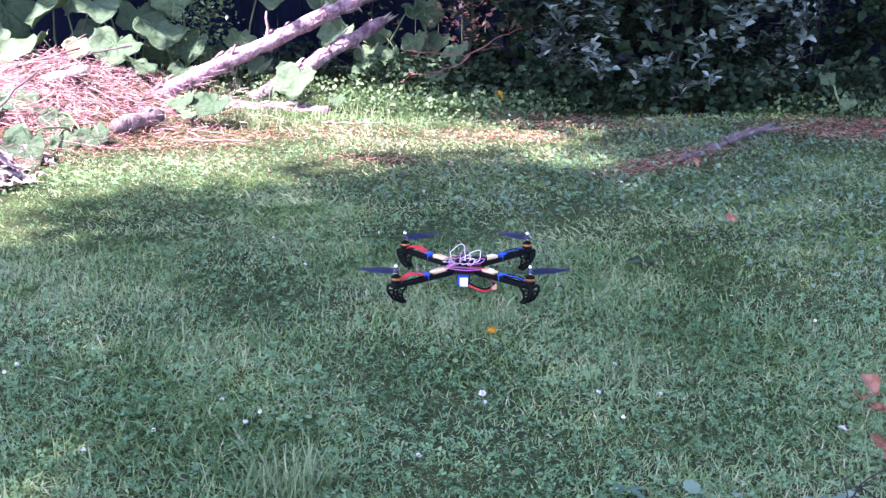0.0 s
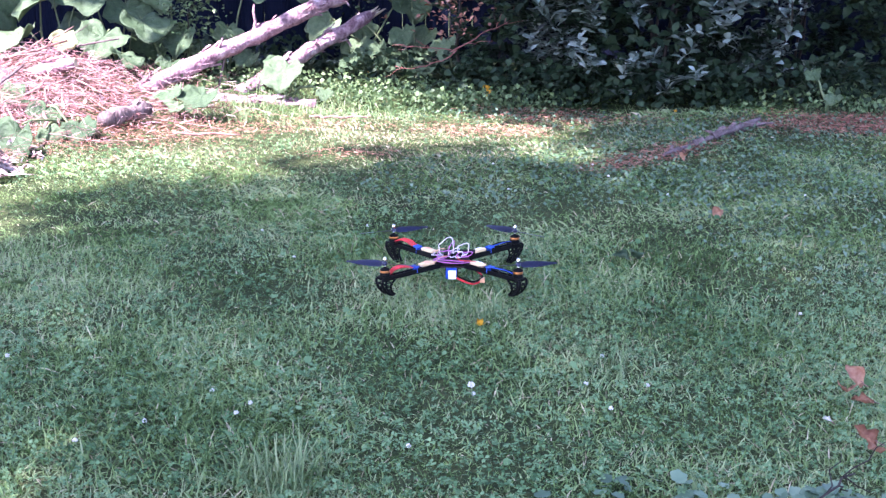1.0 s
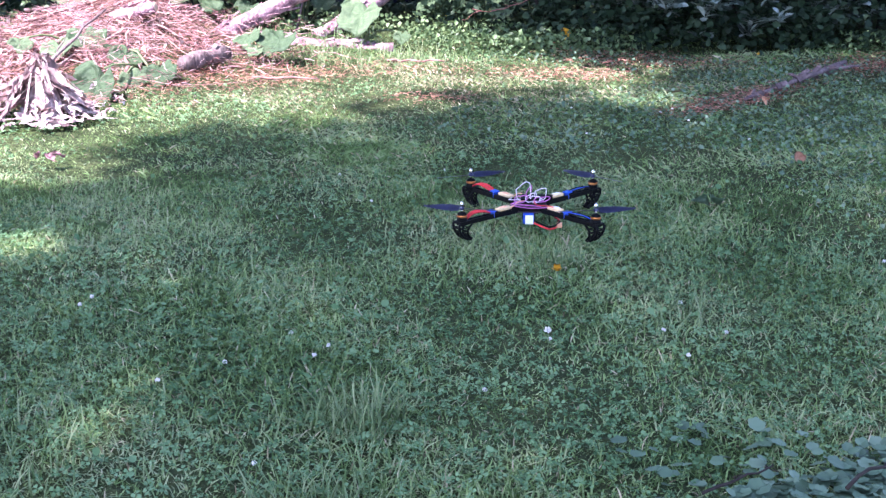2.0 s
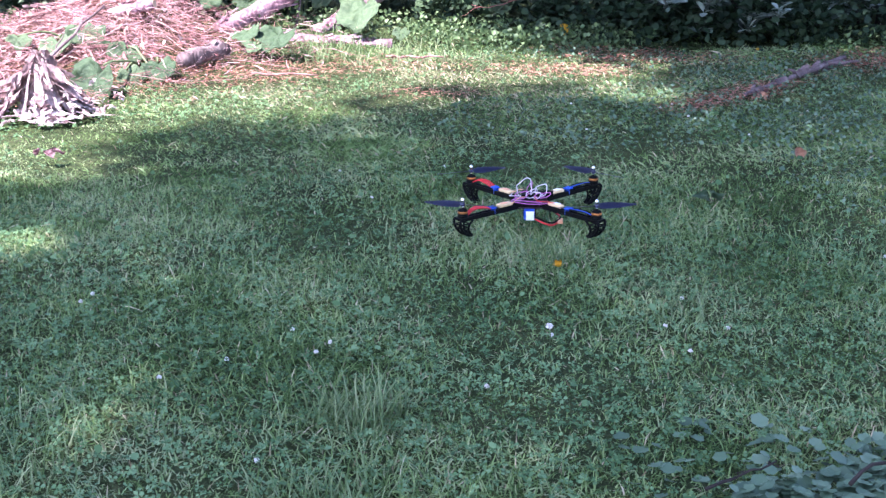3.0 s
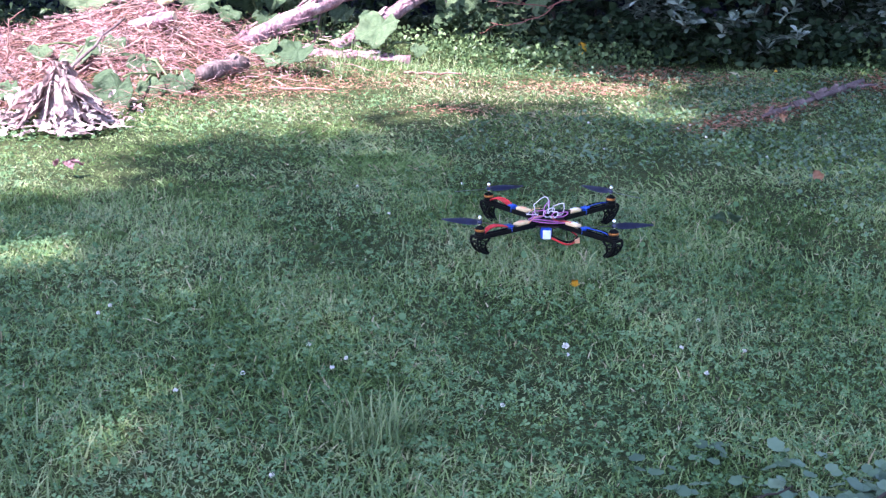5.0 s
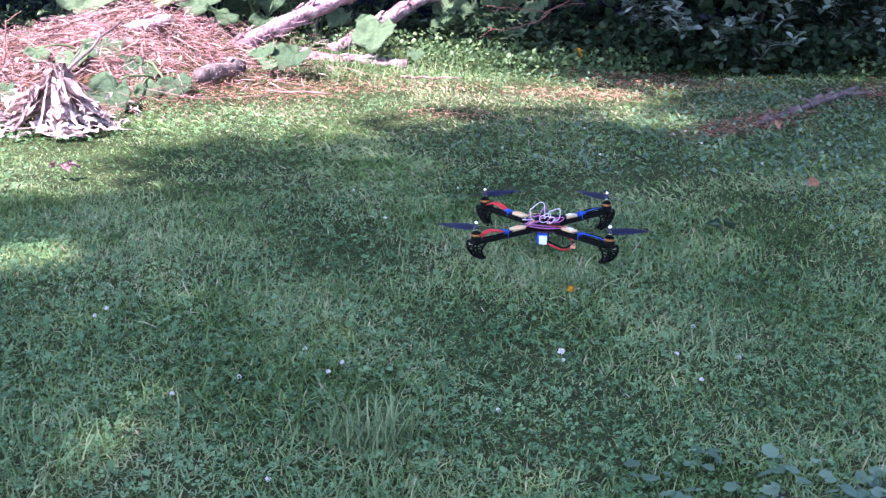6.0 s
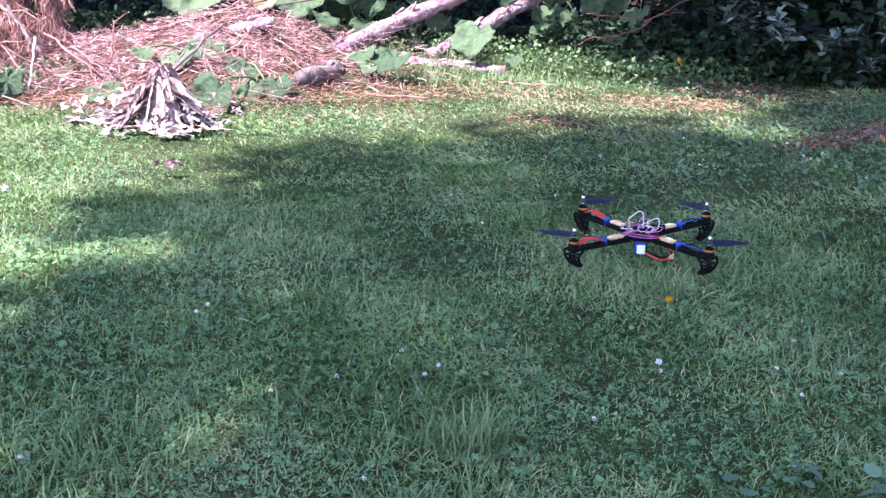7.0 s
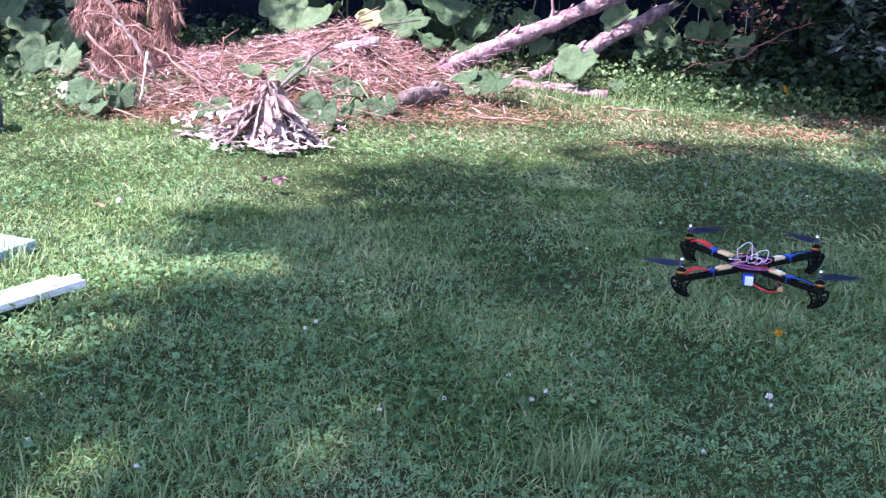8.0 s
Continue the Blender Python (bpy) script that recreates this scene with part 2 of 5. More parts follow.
def tube(bm, points, radii, seg=8, rough=0.0, seed=0, cap=True):
    """A round bar through points with its own radius at each, slightly uneven."""
    rnd = random.Random(seed)
    points = [Vector(p) for p in points]
    if not hasattr(radii, "__len__"):
        radii = [radii] * len(points)
    rings, side = [], None
    for i, p in enumerate(points):
        way = (points[min(i + 1, len(points) - 1)] - points[max(i - 1, 0)]).normalized()
        if side is None:
            side = way.orthogonal().normalized()
        side = (side - way * side.dot(way)).normalized()
        other = way.cross(side)
        ring = []
        for k in range(seg):
            a = 2 * math.pi * k / seg
            r = radii[i] * (1 + rough * rnd.uniform(-1, 1))
            ring.append(bm.verts.new(p + side * (math.cos(a) * r) + other * (math.sin(a) * r)))
        rings.append(ring)
    for a, b in zip(rings, rings[1:]):
        for k in range(seg):
            bm.faces.new((a[k], a[(k + 1) % seg], b[(k + 1) % seg], b[k]))
    if cap:
        bm.faces.new(list(reversed(rings[0])))
        bm.faces.new(rings[-1])
    return bm


def along(a, b, n, sag=0.0, wiggle=0.0, seed=0):
    """n points from a to b, bowed and uneven."""
    rnd = random.Random(seed)
    a, b = Vector(a), Vector(b)
    out = []
    for i in range(n):
        f = i / (n - 1)
        p = a.lerp(b, f)
        p.z += sag * 4 * f * (1 - f)
        if 0 < i < n - 1:
            p += Vector([rnd.uniform(-1, 1) * wiggle for _ in range(3)])
        out.append(p)
    return out


def box(bm, size, at=(0, 0, 0), bevel=0.0, m=None):
    r = bmesh.ops.create_cube(bm, size=1.0)
    bmesh.ops.scale(bm, vec=size, verts=r["verts"])
    if bevel:
        edges = {e for v in r["verts"] for e in v.link_edges}
        r = bmesh.ops.bevel(bm, geom=list(edges), offset=bevel, segments=2, affect="EDGES", profile=0.5)
    bmesh.ops.transform(bm, matrix=Matrix.Translation(at) @ (m or Matrix.Identity(4)), verts=r["verts"])
    return bm


def lathe(bm, profile, seg=14, at=(0, 0, 0)):
    """A turned body round z from (radius, height) pairs."""
    rings = []
    for r, z in profile:
        rings.append([bm.verts.new((at[0] + max(r, 1e-4) * math.cos(2 * math.pi * k / seg), at[1] + max(r, 1e-4) * math.sin(2 * math.pi * k / seg), at[2] + z)) for k in range(seg)])
    for a, b in zip(rings, rings[1:]):
        for k in range(seg):
            bm.faces.new((a[k], a[(k + 1) % seg], b[(k + 1) % seg], b[k]))
    bm.faces.new(list(reversed(rings[0])))
    bm.faces.new(rings[-1])
    return bm


# ---- ground ----
def heap(x, y):
    """Height of the brush pile over the lawn."""
    h = 0.22 * np.exp(-((x + 2.05) / 0.42) ** 2 - ((y - 5.80) / 0.40) ** 2)
    h = h + 0.10 * np.exp(-((x + 2.75) / 0.50) ** 2 - ((y - 5.45) / 0.40) ** 2)
    h = h + 0.08 * np.exp(-((x + 1.95) / 0.50) ** 2 - ((y - 5.20) / 0.40) ** 2)
    return h + 0.06 * np.exp(-((x + 1.30) / 0.60) ** 2 - ((y - 6.3) / 0.5) ** 2)


def lie(x, y):
    """Height of the ground."""
    near = np.exp(-((x / 12) ** 2 + ((y - 3) / 12) ** 2))
    return near * (0.010 * np.sin(1.7 * x + 0.3) * np.sin(2.1 * y) + 0.005 * np.sin(5.1 * x + 1) * np.sin(4.3 * y + 2)) + heap(x, y)


def blot(x, y, cx, cy, rx, ry, turn=0.0):
    """1 in the middle of an oval, falling to 0."""
    c, s = math.cos(turn), math.sin(turn)
    u, v = ((x - cx) * c + (y - cy) * s) / rx, (-(x - cx) * s + (y - cy) * c) / ry
    return np.exp(-(u * u + v * v) ** 1.5)


def clumpy(x, y, s, k=0.0):
    """Uneven values between 0 and 1, clumps of about 1/s metres."""
    v = np.sin(x * s * 2.1 + k) * np.sin(y * s * 1.9 + 2 * k) + 0.6 * np.sin(x * s * 4.7 + y * s * 2.3 + k) + 0.5 * np.sin(y * s * 5.9 - x * s * 3.1 + 3 * k)
    return np.clip(0.5 + v / 3.0, 0, 1)


def bare(x, y):
    """Where needles cover the grass: round the pile and along the fallen branch."""
    b = blot(x, y, -2.30, 5.5, 0.92, 0.85) + 0.55 * blot(x, y, -1.35, 4.98, 0.45, 0.22, 0.3) + blot(x, y, -2.4, 4.75, 0.6, 0.25)
    b = b + 1.4 * blot(x, y, 0.76, 4.66, 0.42, 0.10, 0.85) + 0.5 * blot(x, y, 0.50, 5.55, 0.42, 0.14) + 0.65 * blot(x, y, 0.08, 5.22, 0.30, 0.14) + 0.4 * blot(x, y, 0.30, 5.75, 0.35, 0.10) + 1.5 * blot(x, y, 1.85, 5.42, 0.48, 0.26) + 0.5 * blot(x, y, -0.42, 4.66, 0.20, 0.09) + 0.22 * blot(x, y, -0.85, 5.25, 0.5, 0.22)
    return np.clip(b, 0, 1)


def axis(lo, hi, step, reach):
    far = [hi + (reach - hi) * f for f in (0.004, 0.012, 0.03, 0.08, 0.2, 0.45, 1.0)]
    return np.array([2 * 0.5 * (lo + hi) - f for f in reversed(far)] + list(np.arange(lo, hi + 1e-6, step)) + far)


def make_ground():
    xs, ys = axis(-6, 6, 0.08, 1500.0), axis(-3, 9, 0.08, 1500.0)
    X, Y = np.meshgrid(xs, ys)
    co = np.stack([X.ravel(), Y.ravel(), lie(X, Y).ravel()], 1)
    nx = len(xs)
    i, j = np.meshgrid(np.arange(nx - 1), np.arange(len(ys) - 1))
    a = (j * nx + i).ravel()
    tris = np.concatenate([np.stack([a, a + 1, a + nx + 1], 1), np.stack([a, a + nx + 1, a + nx], 1)])
    return tagged(triangles("ground", co, tris, M_SOIL), "mown lawn soil with brown thatch between the grass", "ground", kind="structure")


make_ground()
RNG = np.random.default_rng(7)


def plots(density, lo=(-5.0, -1.5), hi=(4.0, 6.6), seen=True):
    """Random places on the lawn; thick where the camera looks, thin elsewhere."""
    n = int(density * (hi[0] - lo[0]) * (hi[1] - lo[1]))
    x, y = RNG.uniform(lo[0], hi[0], n), RNG.uniform(lo[1], hi[1], n)
    d = y + 0.47
    inside = (x > -0.74 * d - 0.25) & (x < 0.44 * d + 0.25) & (y > 0.7)
    keep = inside | (RNG.random(n) < 0.11)
    return x[keep], y[keep]


def make_grass():
    x, y = plots(34000)
    far = y > 3.4
    w = (1 - 0.85 * bare(x, y)) * (0.42 + 0.70 * clumpy(x, y, 2.2, 1.0)) * np.where(y > 5.9, 0.25, 1.0) * np.where(far, 0.58, 1.0) * np.where(y > 4.4, 0.8, 1.0)
    k = RNG.random(len(x)) < w
    x, y, far = x[k], y[k], far[k]
    n = len(x)
    straw = RNG.random(n) < 0.05 + 0.55 * blot(x, y, -0.75, 4.95, 1.25, 0.55) + 0.20 * blot(x, y, 0.3, 5.3, 0.9, 0.35)
    green, dry, groups = [], [], RNG.integers(0, 4, n)
    tall = 0.45 + 0.75 * clumpy(x, y, 1.7, 4.0)
    for g, bend in enumerate((0.2, 0.7, 1.2, 1.7)):
        for distant in (False, True):
            for yellow, pairs in ((False, green), (True, dry)):
                s = (groups == g) & (far == distant) & (straw == yellow)
                m = int(s.sum())
                length = RNG.gamma(8, 0.0034, m) * tall[s] * (0.78 if distant else 1.0)
                size = np.stack([RNG.uniform(0.0018, 0.0040, m) * (1.35 if distant else 1.0), length, length], 1)
                lean = np.clip(RNG.normal(0.70, 0.40, m), 0.03, 1.40)
                rot = turns(RNG.uniform(0, 2 * math.pi, m), lean, RNG.normal(0, 0.5, m))
                pairs.append(scatter(far_blade(bend) if distant else blade(bend), np.stack([x[s], y[s], lie(x[s], y[s]) - 0.003], 1), rot, size))
    co, tris = merged(green)
    tagged(triangles("grass", co, tris, M_GRASS), "short green lawn grass lying in soft tufts", "grass", kind="stuff")
    co, tris = merged(dry)
    tagged(triangles("dry_grass", co, tris, M_STRAW), "straw coloured dry blades among the lawn grass", "grass", kind="stuff")


make_grass()


def make_clover():
    x, y = plots(3500)
    patch = clumpy(x, y, 1.5, 2.3) ** 1.5 + 0.6 * blot(x, y, 0.9, 2.0, 1.2, 0.9) + 0.5 * blot(x, y, -1.3, 1.9, 0.9, 0.7) + 0.5 * blot(x, y, -0.6, 1.9, 0.7, 0.5)
    k = RNG.random(len(x)) < np.clip(patch, 0, 0.9) * (1 - bare(x, y)) * np.where(y > 5.0, 0.35, np.where(y > 3.4, 0.6, 1.0))
    x, y = x[k], y[k]
    n = len(x)
    r = RNG.uniform(0.0050, 0.0108, n)
    rot = turns(RNG.uniform(0, 6.3, n), RNG.normal(0, 0.35, n), RNG.normal(0, 0.35, n))
    z = lie(x, y) + RNG.uniform(0.010, 0.034, n)
    co, tris = scatter(clover_shape(), np.stack([x, y, z], 1), rot, np.stack([r, r, r], 1))
    tagged(triangles("clover", co, tris, M_CLOVER), "dark green clover leaves spread through the lawn", "clover", kind="stuff")


make_clover()


def make_tufts():
    pairs = []
    for cx, cy, r, n, l in ((-0.28, 1.66, 0.08, 230, 0.095), (-0.30, 1.36, 0.12, 180, 0.085), (-0.85, 1.45, 0.2, 220, 0.075), (-1.62, 2.16, 0.12, 120, 0.07), (-1.97, 2.50, 0.12, 130, 0.09), (-2.0, 2.70, 0.10, 60, 0.08), (0.2, 3.3, 0.3, 120, 0.06), (-0.5, 2.6, 0.4, 160, 0.06), (0.7, 2.8, 0.4, 160, 0.06), (-0.95, 5.75, 0.35, 260, 0.10), (-0.55, 5.6, 0.30, 200, 0.08), (-1.05, 5.45, 0.2, 220, 0.09), (0.06, 2.6, 0.06, 50, 0.09), (0.35, 2.28, 0.1, 60, 0.08)):
        x, y = RNG.normal(cx, r * 0.6, n), RNG.normal(cy, r * 0.5, n)
        length = RNG.uniform(0.55, 1.15, n) * l
        rot = turns(RNG.uniform(0, 6.3, n), np.clip(RNG.normal(1.2, 0.25, n), 0.4, 1.6), RNG.normal(0, 0.3, n))
        pairs.append(scatter(blade(0.8), np.stack([x, y, lie(x, y)], 1), rot, np.stack([RNG.uniform(0.0022, 0.0042, n), length, length], 1)))
    co, tris = merged(pairs)
    tagged(triangles("tall_grass", co, tris, M_TALL), "longer pale green grass tufts left by the mower", "grass", kind="stuff")


make_tufts()


def cover(name, spots, mat, label, shape, size, lift, tilt=0.45):
    """A carpet of low leaves: spots are (x, y, rx, ry, how many)."""
    pairs = []
    for cx, cy, rx, ry, n in spots:
        a, q = RNG.uniform(0, 6.3, n), np.sqrt(RNG.random(n))
        x, y = cx + rx * q * np.cos(a), cy + ry * q * np.sin(a)
        s = RNG.uniform(*size, n)
        rot = turns(RNG.normal(math.pi, 1.5, n), RNG.normal(0.15, tilt, n), RNG.normal(0, tilt, n))
        z = lie(x, y) + RNG.uniform(*lift, n)
        pairs.append(scatter(shape, np.stack([x, y, z], 1), rot, np.stack([s, s, s], 1)))
    co, tris = merged(pairs)
    return tagged(triangles(name, co, tris, mat), label, "groundcover", kind="stuff")


cover("weed_leaves", ((0.54, 1.36, 0.20, 0.12, 560), (0.68, 1.50, 0.14, 0.12, 260), (0.30, 1.22, 0.2, 0.08, 180), (0.80, 1.30, 0.2, 0.2, 280), (0.45, 1.5, 0.3, 0.2, 90)), M_VIOLET, "rounded blue-green weed leaves over the lawn edge", round_leaf(11), (0.017, 0.031), (0.015, 0.040), 0.2)
cover("weed_leaves", ((-1.62, 2.62, 0.3, 0.25, 200), (-1.75, 1.95, 0.35, 0.25, 260), (0.5, 3.0, 2.0, 1.6, 260), (-0.8, 2.2, 1.2, 0.9, 200), (1.2, 3.6, 1.0, 1.6, 260)), M_CLOVER, "small rounded weed leaves among the grass", round_leaf(), (0.010, 0.019), (0.012, 0.034), 0.4)
cover("weed_leaves", ((1.15, 4.6, 0.9, 0.8, 1500), (0.4, 4.2, 0.8, 0.5, 900), (1.5, 5.35, 0.6, 0.35, 420), (1.4, 3.5, 0.7, 0.8, 1100), (0.75, 5.35, 0.4, 0.3, 260), (0.2, 5.6, 0.5, 0.2, 260)), M_VIOLET, "patchy grey-green weed leaves in the shaded lawn", leaflet(0.8, 0.15, 0.15), (0.010, 0.022), (0.012, 0.035), 0.5)
cover("groundcover", ((-0.15, 6.00, 0.55, 0.32, 1700), (0.20, 5.82, 0.35, 0.14, 320), (-3.05, 4.72, 0.42, 0.28, 620), (-3.6, 4.75, 0.5, 0.4, 500), (-2.75, 4.95, 0.2, 0.15, 110), (-0.75, 6.25, 0.4, 0.25, 380), (1.75, 5.80, 0.45, 0.20, 260), (2.1, 5.8, 0.5, 0.5, 400), (-1.3, 6.2, 0.5, 0.3, 300)), M_COVER, "leafy green groundcover along the edge of the lawn", leaflet(0.8, 0.15), (0.012, 0.032), (0.01, 0.10), 0.8)
# the last four spots are added to darken the soil along the fence
cover("ivy", ((0.80, 5.98, 0.60, 0.20, 800), (1.45, 6.05, 0.6, 0.25, 700), (0.25, 6.15, 0.4, 0.22, 450), (2.3, 6.1, 0.5, 0.4, 600), (-0.3, 6.45, 0.4, 0.25, 500), (-3.2, 6.6, 0.8, 0.5, 900), (-2.0, 7.15, 1.0, 0.4, 700), (-0.8, 7.15, 0.8, 0.35, 500), (-4.3, 6.0, 0.6, 0.6, 400)), M_IVYSHADE, "dark green ivy under the shrubs, also darkening the fence foot", oval_leaf(0.8), (0.030, 0.052), (0.02, 0.20), 0.6)


# ---- fence ----
def make_fence():
    fence = tagged(new("fence"), "dark navy painted board fence behind the plants", "fence", kind="structure")
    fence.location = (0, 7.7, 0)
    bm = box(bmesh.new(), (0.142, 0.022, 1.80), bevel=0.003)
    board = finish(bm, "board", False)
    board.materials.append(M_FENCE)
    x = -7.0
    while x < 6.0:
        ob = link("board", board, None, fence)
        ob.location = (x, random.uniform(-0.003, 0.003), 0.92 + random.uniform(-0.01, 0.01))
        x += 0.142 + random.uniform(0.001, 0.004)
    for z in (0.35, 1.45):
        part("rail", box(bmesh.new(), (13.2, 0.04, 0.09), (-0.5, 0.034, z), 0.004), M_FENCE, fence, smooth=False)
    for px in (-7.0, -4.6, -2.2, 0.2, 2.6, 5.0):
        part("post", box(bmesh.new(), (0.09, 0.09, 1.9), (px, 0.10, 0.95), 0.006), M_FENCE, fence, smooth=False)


make_fence()


# ---- logs and branches ----
def log(name, a, b, r0, r1, label, mat=M_BARK, category="log", stubs=(), splinter=False, seed=1, cut=(), bow=0.0):
    """A trunk from a to b in uneven bark; stubs: (where along, length, up, side) of broken twigs; cut: ends that show sawn wood."""
    ob = thing(name, a, label, category)
    d = Vector(b) - Vector(a)
    n = max(8, int(d.length / 0.06))
    pts = along((0, 0, 0), d, n, bow, r0 * 0.10, seed)
    radii = [(r0 + (r1 - r0) * i / (n - 1)) * (1 + 0.10 * math.sin(i * 1.7 + seed) + 0.06 * math.sin(i * 4.1)) for i in range(n)]
    if splinter:
        radii[-2] *= 0.85
        radii[-1] *= 0.45
    part("trunk", tube(bmesh.new(), pts, radii, 12, 0.09, seed), mat, ob)
    way = d.normalized()
    if splinter:
        rnd = random.Random(seed)
        for k in range(6):
            o = pts[-2] + Vector([rnd.uniform(-1, 1) * r1 * 0.6 for _ in range(3)])
            e = o + way * rnd.uniform(0.05, 0.17) + Vector((0, 0, rnd.uniform(-0.01, 0.03)))
            part("splinter", tube(bmesh.new(), [o, o.lerp(e, 0.6), e], [r1 * 0.35, r1 * 0.2, 0.002], 5, 0.2, k), M_CUT, ob)
    for end, sign in ((0, -1), (1, 1)):
        if end in cut:
            p, r = pts[-end], radii[-end]
            m = way.to_track_quat("Z", "Y").to_matrix().to_4x4()
            bm = lathe(bmesh.new(), [(r * 0.96, -0.004), (r * 0.96, 0.002), (r * 0.5, 0.003), (0.001, 0.003)] if sign > 0 else [(0.001, -0.003), (r * 0.5, -0.003), (r * 0.96, -0.002), (r * 0.96, 0.004)])
            bmesh.ops.transform(bm, matrix=Matrix.Translation(p) @ m, verts=bm.verts)
            part("sawn_end", bm, M_CUT, ob)
    for f, l, up, side in stubs:
        i = min(n - 2, int(f * n))
        o = pts[i]
        e = o + Vector((side, -0.25, up)).normalized() * l + way * l * 0.4
        part("branch_stub", tube(bmesh.new(), along(o, e, 5, 0, 0.006, i), [0.013, 0.011, 0.009, 0.007, 0.004], 6, 0.1, i), mat, ob)
    rnd = random.Random(seed + 5)
    for k in range(int(d.length * 26)):
        i = rnd.randrange(1, n - 2)
        side = way.orthogonal().normalized()
        side.rotate(Matrix.Rotation(rnd.uniform(0, 6.28), 3, way))
        o = pts[i] + side * radii[i] * 0.97
        bm = bmesh.new()
        w, l = rnd.uniform(0.006, 0.016), rnd.uniform(0.025, 0.08)
        t = way.cross(side)
        q = [o - t * w, o + t * w, o + t * w * 0.7 + way * l + side * 0.012, o - t * w * 0.5 + way * l * 0.9 + side * 0.016]
        lo = [bm.verts.new(v) for v in q]
        hi = [bm.verts.new(v + side * 0.004) for v in q]
        bm.faces.new(hi)
        bm.faces.new(list(reversed(lo)))
        for j in range(4):
            bm.faces.new((lo[j], lo[(j + 1) % 4], hi[(j + 1) % 4], hi[j]))
        part("bark_flake", bm, mat, ob, smooth=False)
    return ob


log("leaning_log", (-1.69, 5.80, 0.05), (0.46, 7.66, 1.00), 0.043, 0.034, "long pale fallen trunk with flaking bark leaning on fence", stubs=((0.28, 0.16, 0.9, -0.3), (0.36, 0.10, 0.5, 0.6), (0.20, 0.08, 0.8, 0.2), (0.45, 0.07, -0.6, 0.4)), seed=3)
log("broken_log", (-1.16, 6.10, 0.04), (-0.53, 6.84, 0.385), 0.041, 0.036, "short pale trunk with a splintered broken end", stubs=((0.72, 0.10, -0.9, 0.2), (0.5, 0.06, 0.7, 0.4)), splinter=True, seed=8)
log("cut_log", (-1.545, 4.99, 0.090), (-1.42, 5.24, 0.098), 0.037, 0.035, "short sawn log piece lying in red needles", M_DARKBARK, cut=(1,), seed=4)
log("rotting_log", (-1.36, 5.90, 0.036), (-0.74, 5.84, 0.018), 0.038, 0.030, "greyish rotting log sunk in long grass", M_BARK, seed=11)
log("sawn_log", (-2.05, 5.55, 0.21), (-1.82, 5.53, 0.265), 0.026, 0.028, "small sawn log on the brush pile", M_BARK, cut=(1,), seed=5)
log("fallen_branch", (0.80, 4.64, 0.018), (1.35, 5.48, 0.020), 0.008, 0.014, "purplish grey fallen branch lying across the lawn", M_DARKBARK, "branch", stubs=((0.75, 0.12, 0.1, 0.9), (0.5, 0.08, 0.2, -0.8)), seed=6)


def stick(a, b, r, label="dry bare stick on the brush pile", mat=M_TWIG, twigs=0, seed=0, bow=0.0, group="sticks of the pile", name="stick"):
    ob = thing(name, a, label, "stick", group)
    d = Vector(b) - Vector(a)
    pts = along((0, 0, 0), d, 9, bow, d.length * 0.018, seed)
    part("stem", tube(bmesh.new(), pts, [r * (1 - 0.065 * i) for i in range(9)], 7, 0.12, seed), mat, ob)
    rnd = random.Random(seed)
    for k in range(twigs):
        o = pts[rnd.randrange(2, 8)]
        e = o + d * rnd.uniform(0.15, 0.35) + Vector([rnd.uniform(-1, 1) for _ in range(3)]) * d.length * 0.15
        part("twig", tube(bmesh.new(), along(o, e, 5, 0, 0.008, k), [r * 0.5, r * 0.4, r * 0.35, r * 0.3, r * 0.15], 5, 0.1, k), mat, ob)
    return ob


stick((-2.42, 5.00, 0.12), (-2.44, 5.10, 0.30), 0.005, "pale crooked stick standing in the pile", M_TWIG, 1, 36)
stick((-2.44, 5.10, 0.29), (-2.37, 5.12, 0.34), 0.0042, "pale bent stick tip", M_TWIG, 0, 37)
stick((-2.10, 4.55, 0.05), (-1.88, 5.02, 0.32), 0.009, "dark crooked stick rising from the pile", M_DARKBARK, 2, 3)
stick((-1.72, 4.75, 0.03), (-1.86, 5.20, 0.19), 0.010, "pale stick leaning on the pile", seed=4)
stick((-3.08, 5.00, 0.30), (-2.46, 4.80, 0.07), 0.0075, "long curved dry branch sloping off the pile", twigs=3, seed=31, bow=-0.045)
stick((-3.03, 4.95, 0.16), (-2.53, 4.70, 0.03), 0.005, "thin curved dry branch over the litter", M_DARKBARK, 2, 32, bow=-0.03)
stick((-2.75, 4.95, 0.23), (-2.63, 4.62, 0.04), 0.0075, "pale bleached forked stick in the litter", M_HUSK, 1, 33)
stick((-2.63, 5.05, 0.18), (-2.31, 4.80, 0.09), 0.006, "dry branch lying in the litter", M_DARKBARK, 2, 34)
stick((-3.12, 5.70, 0.26), (-3.09, 5.70, 0.73), 0.007, "yellow-green upright plant stem before the fence", M_YELLOWLEAF, 0, 35, group="", name="plant_stem")
stick((-2.95, 5.30, 0.22), (-2.25, 4.78, 0.05), 0.007, "long dry branch sloping off the pile", twigs=4, seed=5)
stick((-2.55, 5.75, 0.22), (-1.75, 6.05, 0.32), 0.009, "dry branch across the top of pile", M_DARKBARK, 3, 8)
stick((-2.45, 5.55, 0.20), (-1.95, 5.85, 0.33), 0.012, "dry branch on the pile", twigs=3, seed=9)
stick((-1.98, 5.35, 0.18), (-1.60, 5.45, 0.10), 0.012, "short broken branch on the pile", seed=10)
stick((-2.4, 5.2, 0.13), (-1.7, 5.05, 0.10), 0.008, seed=12, twigs=2)
stick((-2.3, 5.4, 0.16), (-1.85, 5.0, 0.09), 0.007, seed=13, twigs=2)
